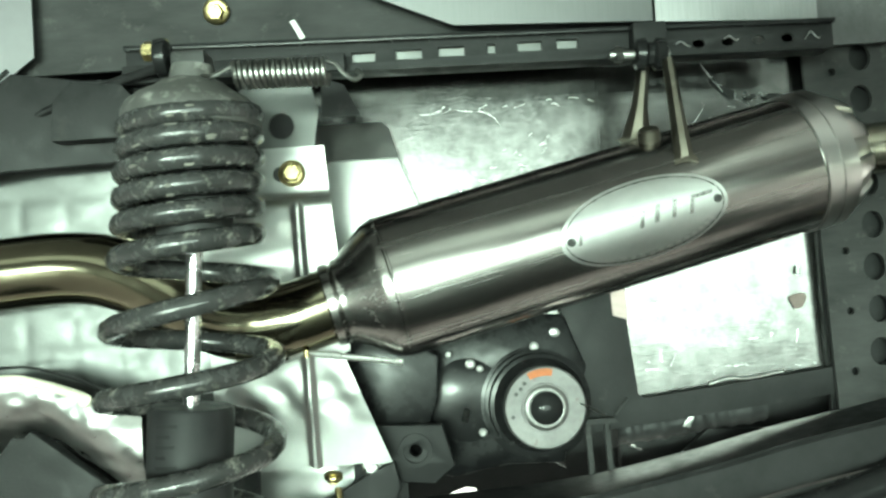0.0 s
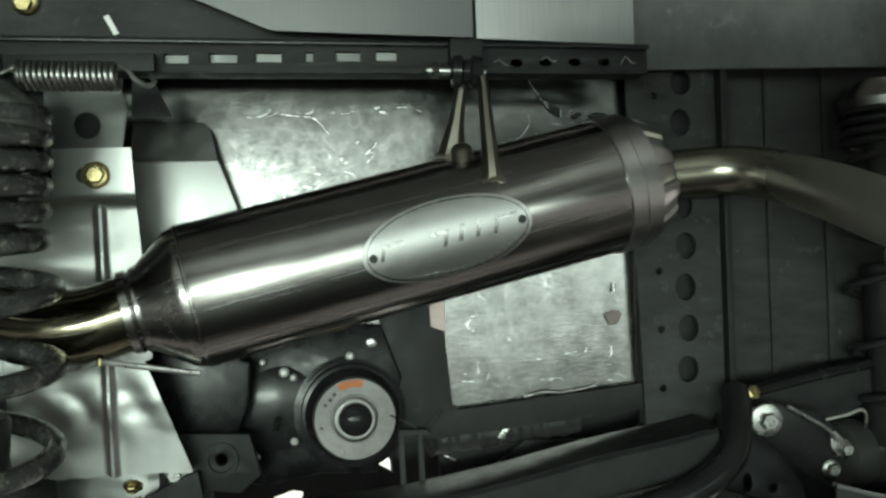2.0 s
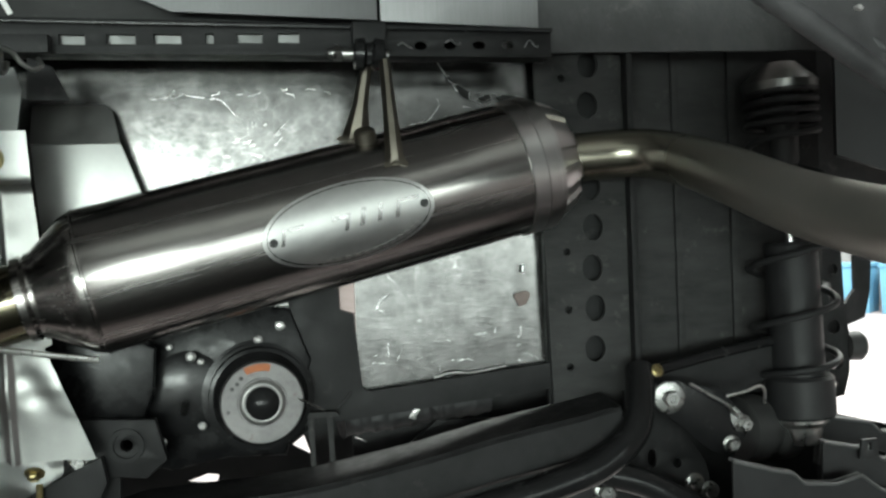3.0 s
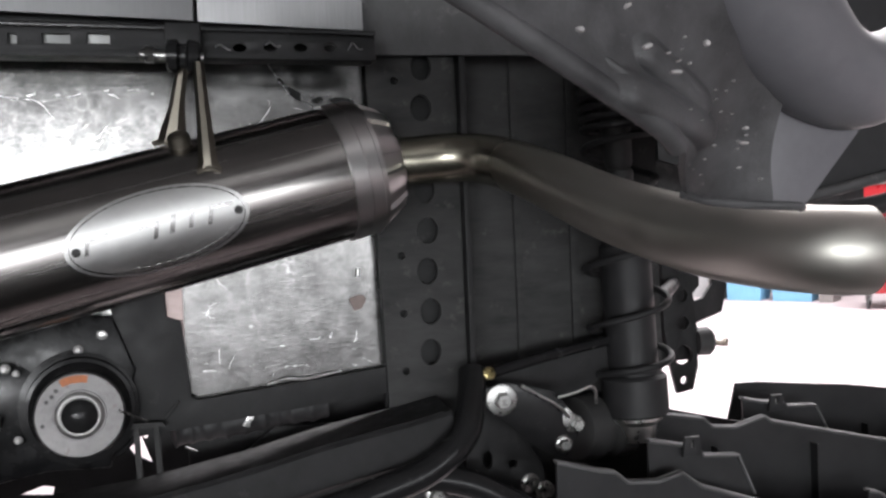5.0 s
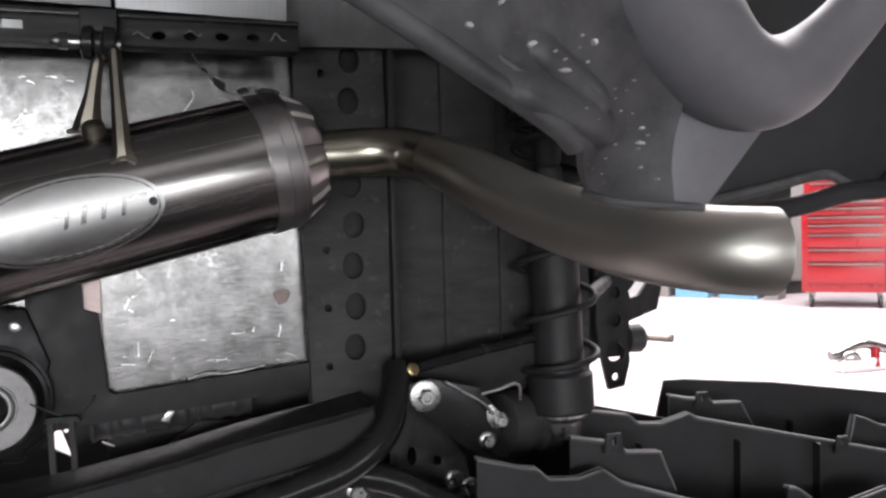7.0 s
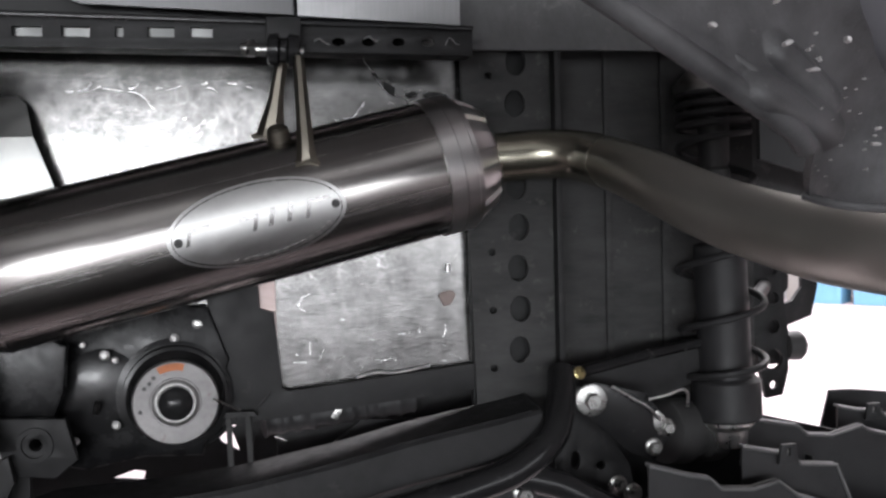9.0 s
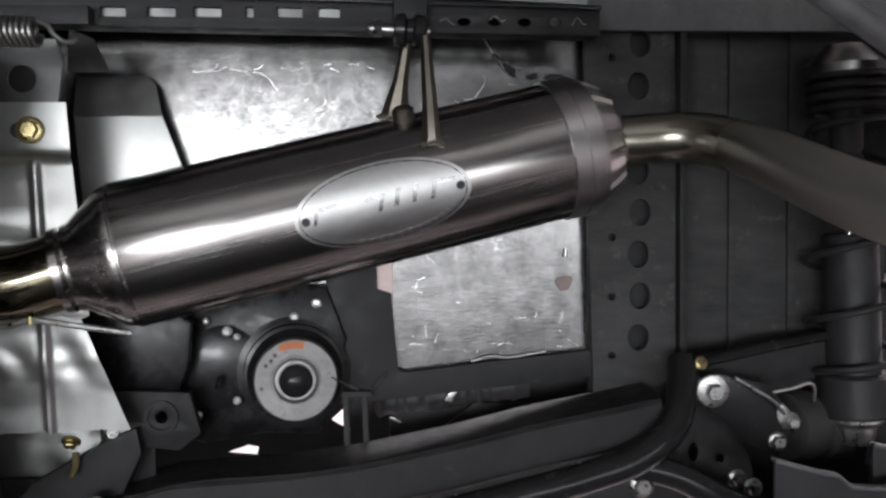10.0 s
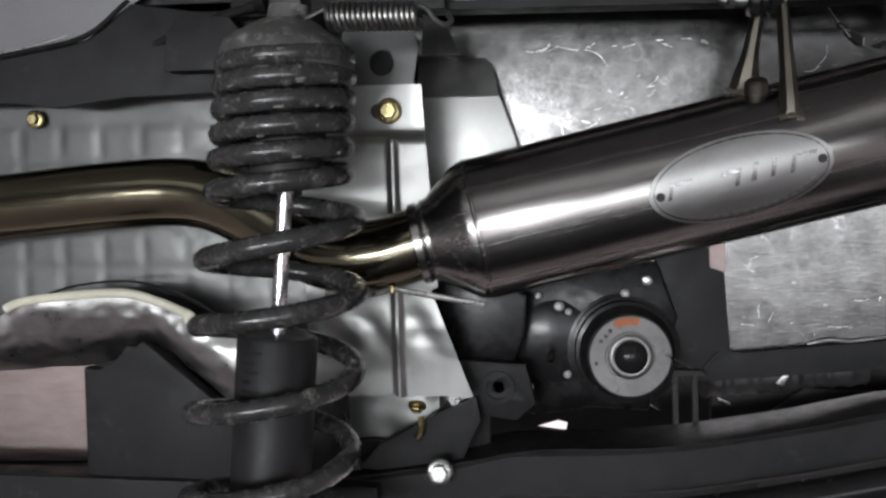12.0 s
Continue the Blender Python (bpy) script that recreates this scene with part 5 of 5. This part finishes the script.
def tray():
    t = thing("plastic_skid_tray", (0.95, 1.05, 0.30), "black moulded plastic tray with stepped ribs and clips", "plastic tray")

    def wall(name, line, y, bottom, lip=True, th=0.003):
        bm = bmesh.new()
        rows = [[bm.verts.new((x, y, bottom)), bm.verts.new((x, y, z))] for x, z in line]
        for a, c in zip(rows, rows[1:]):
            bm.faces.new((a[0], c[0], c[1], a[1]))
        ob = part(name, thicken(bm, th), PLASTIC, t)
        for dy in (-0.0042, 0.0042) if lip else (0.0,):
            rail = [(x, y + dy, z) for x, z in line]
            part("rim", tube(rail, 0.0019, 8, 1, False), TRAYLIP if lip else PLASTIC, ob, "rim in lighter plastic, the light from above put into its colour" if lip else "")

    far = [(0.935, 0.415), (0.943, 0.443), (0.956, 0.493), (0.99, 0.492), (1.06, 0.484), (1.138, 0.476), (1.362, 0.441), (1.75, 0.385)]
    wall("far_wall", far, 1.20, 0.33, False)
    wall("rib", [(0.917, 0.490), (0.947, 0.483), (0.978, 0.480), (0.984, 0.474), (1.027, 0.472), (1.049, 0.430)], 1.12, 0.34)
    wall("rib", [(0.750, 0.440), (0.756, 0.497), (0.779, 0.4935), (0.820, 0.486), (0.833, 0.474), (0.865, 0.471), (0.905, 0.481), (0.915, 0.474), (1.228, 0.398), (1.6, 0.33)], 1.05, 0.29)
    wall("rib", [(0.690, 0.496), (0.731, 0.487), (0.748, 0.485), (0.757, 0.473), (0.799, 0.4695), (0.818, 0.424)], 0.935, 0.33)
    wall("rib", [(1.205, 0.40), (1.215, 0.437), (1.232, 0.431), (1.258, 0.419), (1.291, 0.412), (1.36, 0.41)], 1.12, 0.30)
    wall("near_wall", [(0.571, 0.493), (0.617, 0.4795), (0.636, 0.4755), (0.649, 0.4635), (0.684, 0.461), (0.712, 0.4675), (0.734, 0.4505), (0.816, 0.422), (1.2, 0.32)], 0.90, 0.26)
    wall("rib", [(0.985, 0.402), (1.0, 0.398), (1.03, 0.375), (1.07, 0.372), (1.13, 0.385), (1.2, 0.37)], 0.96, 0.26)
    for x, y, z in ((0.963, 1.116, 0.484), (0.739, 0.931, 0.489), (1.13, 1.045, 0.424)):
        part("clip", holed([(x - 0.011, z - 0.012), (x + 0.011, z - 0.012), (x + 0.008, z + 0.008), (x - 0.008, z + 0.008)], [[(x - 0.0025, z - 0.004), (x + 0.0025, z - 0.004), (x + 0.002, z + 0.005), (x - 0.002, z + 0.005)]], y - 0.008, y - 0.004), PLASTIC, t)
    for x0, y in ((0.83, 1.05), (0.97, 1.05), (1.09, 1.05), (1.04, 1.20), (1.16, 1.20), (1.30, 1.20)):
        part("stiffener", prism([(x0, 0.30), (x0 + 0.004, 0.30), (x0 + 0.003, 0.45 - 0.12 * max(0, x0 - 0.9)), (x0, 0.45 - 0.12 * max(0, x0 - 0.9))], y - 0.018, y - 0.0016, 0.0006), PLASTIC, t)
    part("bottom", prism([(0.58, 0.385), (1.75, 0.29), (1.75, 0.28), (0.58, 0.375)], 0.88, 1.22, 0.001), PLASTIC, t)


tray()


# ---- rear fender near the camera ----
def fender():
    t = thing("rear_fender", (0.60, 0.55, 0.75), "dusty black plastic fender with satin grey flare", "fender")

    # underside of the wheel arch: lofted between its lower rim and the flare
    rim = glide([(0.522, 0.516, 0.757), (0.503, 0.486, 0.771), (0.484, 0.455, 0.787), (0.443, 0.443, 0.811), (0.350, 0.425, 0.862), (0.22, 0.40, 0.93)], 10)
    inner = glide([(0.577, 0.508, 0.749), (0.572, 0.500, 0.785), (0.575, 0.490, 0.82), (0.560, 0.462, 0.86), (0.530, 0.42, 0.91), (0.48, 0.37, 0.96)], 10)

    ridges = (((0.454, 0.812), (0.520, 0.790), 0.007), ((0.471, 0.830), (0.512, 0.806), 0.006))

    def place(u, v):
        k = min(int(v * 50), 49)
        f = v * 50 - k
        a = Vector(rim[k] * (1 - f) + rim[k + 1] * f)
        c = Vector(inner[k] * (1 - f) + inner[k + 1] * f)
        p = a.lerp(c, u)
        dent = 0.017 * math.sin(math.pi * u) * min(1, 0.4 + 2.5 * v)
        # moulded ridges
        for (x0, z0), (x1, z1), wide in ridges:
            s = max(0, min(1, ((p.x - x0) * (x1 - x0) + (p.z - z0) * (z1 - z0)) / ((x1 - x0) ** 2 + (z1 - z0) ** 2)))
            far = math.hypot(p.x - x0 - s * (x1 - x0), p.z - z0 - s * (z1 - z0))
            dent -= 0.009 * math.exp(-(far / wide) ** 4)
        return p + Vector((-0.2, 0.8, 0.3)) * dent + Vector((0, 0.003 * noise.noise(p * 30), 0))
    part("liner", thicken(grid_sheet(70, 110, place), 0.004), LINER, t, "dusty speckled fender liner", 60)
    part("rim_strut", tube([tuple(q) for q in rim[18:50:4]], 0.0065, 12, 4), LINER, t)
    near = [place(i / 60, j / 90) for i in range(61) for j in range(91)]
    for (x0, z0), (x1, z1), rad in (((0.440, 0.826), (0.508, 0.792), 0.0030), ((0.476, 0.834), (0.516, 0.806), 0.0032)):
        line_ = []
        for k in range(5):
            x, z = x0 + (x1 - x0) * k / 4, z0 + (z1 - z0) * k / 4
            q = min(near, key=lambda p: (p.x - x) ** 2 + (p.z - z) ** 2)
            line_.append((q.x, q.y - 0.0012, q.z))
        part("rib", tube(line_, rad, 12, 5), LINER, t)
    part("flare", tube([(0.490, 0.47, 0.945, 0.050), (0.530, 0.478, 0.899, 0.045), (0.570, 0.487, 0.858, 0.0385), (0.602, 0.495, 0.833, 0.0335), (0.632, 0.50, 0.824, 0.0305), (0.662, 0.505, 0.831, 0.0265), (0.689, 0.508, 0.849, 0.0215),
                       (0.714, 0.511, 0.870, 0.0195), (0.739, 0.514, 0.897, 0.019), (0.775, 0.52, 0.94, 0.018)], 0.03, 32, 8), FLARE, t, "satin grey rounded flare lip")
    part("rear_skirt", prism([(0.855, 0.752), (0.922, 0.765), (1.001, 0.779), (1.024, 0.768), (1.051, 0.760), (1.079, 0.767), (1.097, 0.781), (1.3, 0.84), (1.3, 1.0), (0.70, 1.0), (0.70, 0.80)], 0.905, 0.911, 0.001), PLASTIC, t)
    part("skirt_lip", tube([(0.840, 0.900, 0.748), (0.922, 0.899, 0.7635), (0.995, 0.899, 0.7775), (1.024, 0.899, 0.767), (1.051, 0.899, 0.759), (1.079, 0.899, 0.766), (1.097, 0.899, 0.780), (1.2, 0.899, 0.82)], 0.0062, 12, 5), DUSTY_HAZED, t)
    part("brace_tube", tube([(0.70, 0.895, 0.720), (0.922, 0.89, 0.738), (1.02, 0.89, 0.756), (1.10, 0.89, 0.762), (1.4, 0.89, 0.79)], 0.0115, 20), PLASTIC, t)
    # lit facet of the liner: its light is put into a lighter grey
    part("liner_flank", prism([(0.574, 0.752), (0.593, 0.746), (0.601, 0.7495), (0.640, 0.794), (0.630, 0.83), (0.585, 0.83), (0.577, 0.803), (0.566, 0.786)], 0.505, 0.512, 0.002), FLARE, t, "fender flank in lighter grey, the light on this facet put into its colour")
    # foot of the liner and the dried mud on it
    part("foot_lip", tube([(0.518, 0.512, 0.758), (0.53, 0.500, 0.7525), (0.55, 0.490, 0.7495), (0.576, 0.48, 0.7475), (0.592, 0.50, 0.7465)], 0.0028, 10, 4), LINER, t)
    rnd = random.Random(8)

    def lump(p, rx, rz):
        bm = lathe((0, 0, 0), (0, -1, 0), [(-0.002, 1.0), (0.0006, 0.9), (0.0012, 0.5), (0.0013, 0)], 11)
        lean = rnd.uniform(-0.3, 0.5)
        for v in bm.verts:
            k = 1 + 0.25 * noise.noise(Vector((v.co.x * 1.5, p[0] * 90, v.co.z * 1.5)))
            v.co = (p[0] + v.co.x * rx * k, p[1] + v.co.y, p[2] + v.co.z * rz * k + lean * v.co.x * rz)
        part("mud_speck", bm, MUD, t, "pale dried mud speck")

    for x, y, z, rx, rz in ((0.460, 0.402, 0.815, 0.0030, 0.0010), (0.434, 0.379, 0.823, 0.0022, 0.0013), (0.529, 0.458, 0.784, 0.0030, 0.0009), (0.528, 0.454, 0.792, 0.0015, 0.0009), (0.417, 0.416, 0.838, 0.0022, 0.0015),
                            (0.471, 0.392, 0.827, 0.0014, 0.0014), (0.402, 0.330, 0.830, 0.0012, 0.0010), (0.45, 0.39, 0.822, 0.0008, 0.0006), (0.454, 0.388, 0.818, 0.0008, 0.0006), (0.545, 0.468, 0.764, 0.0007, 0.0006)):
        lump((x, y, z), rx, rz)
    for k in range(26):
        p = place(rnd.uniform(0.1, 0.8), rnd.uniform(0.1, 0.8))
        r = rnd.uniform(0.0003, 0.0007)
        lump(p + Vector((0, -0.006, 0)), r * rnd.uniform(1, 2), r)


fender()


# ---- far side of the workshop ----
def tool_cart():
    t = thing("tool_cart", (0, 0, 0), "red enamel rolling tool cart with drawers", "tool cart")
    x0, x1, y0, y1 = -0.2775, 0.2775, 0.0, 0.42
    part("cabinet", box(x0, x1, y0, y1, 0.107, 0.742, 0.008), REDM, t)
    part("top_chest", box(x0 + 0.015, x1 - 0.015, y0 + 0.02, y1 - 0.02, 0.745, 1.0, 0.008), REDM, t)
    zs = [0.165, 0.315, 0.41, 0.51, 0.575, 0.63, 0.69, 0.735]
    for a, b in zip(zs, zs[1:]):
        d = part("drawer", box(x0 + 0.04, x1 - 0.04, y0 - 0.012, y0 + 0.01, a + 0.005, b - 0.008, 0.003), REDM, t)
        part("pull", box(x0 + 0.043, x1 - 0.043, y0 - 0.026, y0 - 0.0125, b - 0.020, b - 0.010, 0.003), ZINC, d, "bright aluminium drawer pull")
    for k in range(2):
        d = part("drawer", box(x0 + 0.05, x1 - 0.05, y0 + 0.006, y0 + 0.025, 0.76 + 0.11 * k, 0.86 + 0.11 * k, 0.003), REDM, t)
        part("pull", box(x0 + 0.055, x1 - 0.055, y0 - 0.006, y0 + 0.0055, 0.84 + 0.11 * k, 0.852 + 0.11 * k, 0.003), ZINC, d)
    for x in (x0 + 0.06, x1 - 0.06):
        for y in (y0 + 0.05, y1 - 0.05):
            w = part("caster", lathe((x - 0.012, y, 0.045), (1, 0, 0), [(0, 0.036), (0.004, 0.045), (0.020, 0.045), (0.024, 0.036)], 24), RUBBER, t)
            part("fork", box(x - 0.018, x + 0.018, y - 0.016, y + 0.016, 0.055, 0.108, 0.003), ZINC, w)
    t.matrix_basis = pose(4.67, 5.362, 0, 0, 0, -39.3)


tool_cart()


def bins():
    for x, y, w, z1, m, name in ((4.02, 6.76, 0.10, 0.28, GREYBOX, "storage_box"), (4.11, 6.65, 0.28, 0.34, BLUEM, "storage_bin"), (4.335, 6.385, 0.31, 0.34, BLUEM, "storage_bin"), (4.545, 6.105, 0.11, 0.24, GREYBOX, "storage_box")):
        blue = name == "storage_bin"
        t = thing(name, (0, 0, 0), "blue plastic storage bin with lid on the floor" if blue else "plain grey box on the floor", "storage bin" if blue else "box", "bins along the wall" if blue else "")
        bm = box(0, w, 0, 0.24, 0.0, z1, 0.008)
        for v in bm.verts:
            v.co.x = w / 2 + (v.co.x - w / 2) * (0.92 + 0.08 * v.co.z / z1)
        part("tub", bm, m, t)
        if blue:
            part("lid", box(-0.008, w + 0.008, -0.008, 0.248, z1 + 0.0005, z1 + 0.03, 0.006), m, t)
            for k in range(3):
                part("ridge", box(0.05 + k * (w - 0.1) / 2 - 0.006, 0.05 + k * (w - 0.1) / 2 + 0.006, -0.004, 0.012, 0.06, z1 - 0.01, 0.002), m, t)
        t.matrix_basis = pose(x, y, 0, 0, 0, -50)


bins()


def far_clutter():
    bar = thing("floor_bar", (0, 0, 0), "short rusty steel bar lying on the floor", "bar")
    part("shaft", tube([(2.70, 4.74, 0.014), (2.855, 4.50, 0.014)], 0.015, 14, 2), WELD, bar)
    part("head", lathe((2.846, 4.514, 0.021), (0.54, -0.84, 0), [(0, 0.015), (0.003, 0.021), (0.022, 0.021), (0.026, 0.014)], 16), WELD, bar)
    j = thing("floor_jack", (3.2, 3.4, 0.0), "white floor jack with a red grip and grey handle", "jack")
    part("body", box(3.02, 3.42, 3.36, 3.46, 0.0, 0.055, 0.01), WHITEM, j)
    part("handle", tube([(2.985, 3.40, 0.074), (3.03, 3.40, 0.080), (3.09, 3.40, 0.101), (3.147, 3.40, 0.114), (3.206, 3.40, 0.104), (3.32, 3.41, 0.070)], 0.021, 14, 6), ZINC, j)
    part("arch", tube([(3.03, 3.38, 0.05), (3.045, 3.375, 0.075), (3.08, 3.37, 0.08), (3.11, 3.37, 0.055)], 0.012, 12, 6), ZINC, j)
    part("grip", tube([(3.205, 3.385, 0.098), (3.198, 3.38, 0.05), (3.195, 3.375, 0.016)], 0.020, 14, 4), REDM, j, "red plastic grip")
    c = thing("steel_cabinet", (4.8, 6.3, 0.0), "grey steel cabinet against the wall", "cabinet")
    part("carcass", box(4.60, 5.15, 6.35, 6.75, 0.10, 1.1, 0.006), GREYBOX, c)
    part("plinth", box(4.62, 5.13, 6.38, 6.75, 0.0, 0.10, 0.003), RUBBER, c)
    part("door", box(4.61, 4.872, 6.335, 6.349, 0.12, 1.08, 0.003), GREYBOX, c)
    part("door", box(4.878, 5.14, 6.335, 6.349, 0.12, 1.08, 0.003), GREYBOX, c)
    s = thing("storage_shelf", (5.85, 6.3, 0.0), "metal shelf stacked with mixed cartons", "shelf")
    for x in (5.62, 6.32):
        for y in (6.25, 6.60):
            part("post", box(x, x + 0.03, y, y + 0.03, 0.0, 1.5, 0.002), GREYBOX, s)
    for z in (0.12, 0.45, 0.78, 1.1):
        part("board", box(5.62, 6.35, 6.25, 6.63, z, z + 0.02, 0.002), GREYBOX, s)
    rnd = random.Random(3)
    for z in (0.1405, 0.4705, 0.8005, 1.1205):
        x = 5.665
        while x < 6.2:
            w, h = rnd.uniform(0.08, 0.16), rnd.uniform(0.12, 0.26)
            m = rnd.choice((SHELFM, WHITEM, BLUEM, GREYBOX, REDM))
            solid("carton", box(x, x + w - 0.01, 6.27, 6.55, z, z + h, 0.004), m, "small carton standing on the metal shelf", "carton", group="cartons on the shelf")
            x += w


far_clutter()
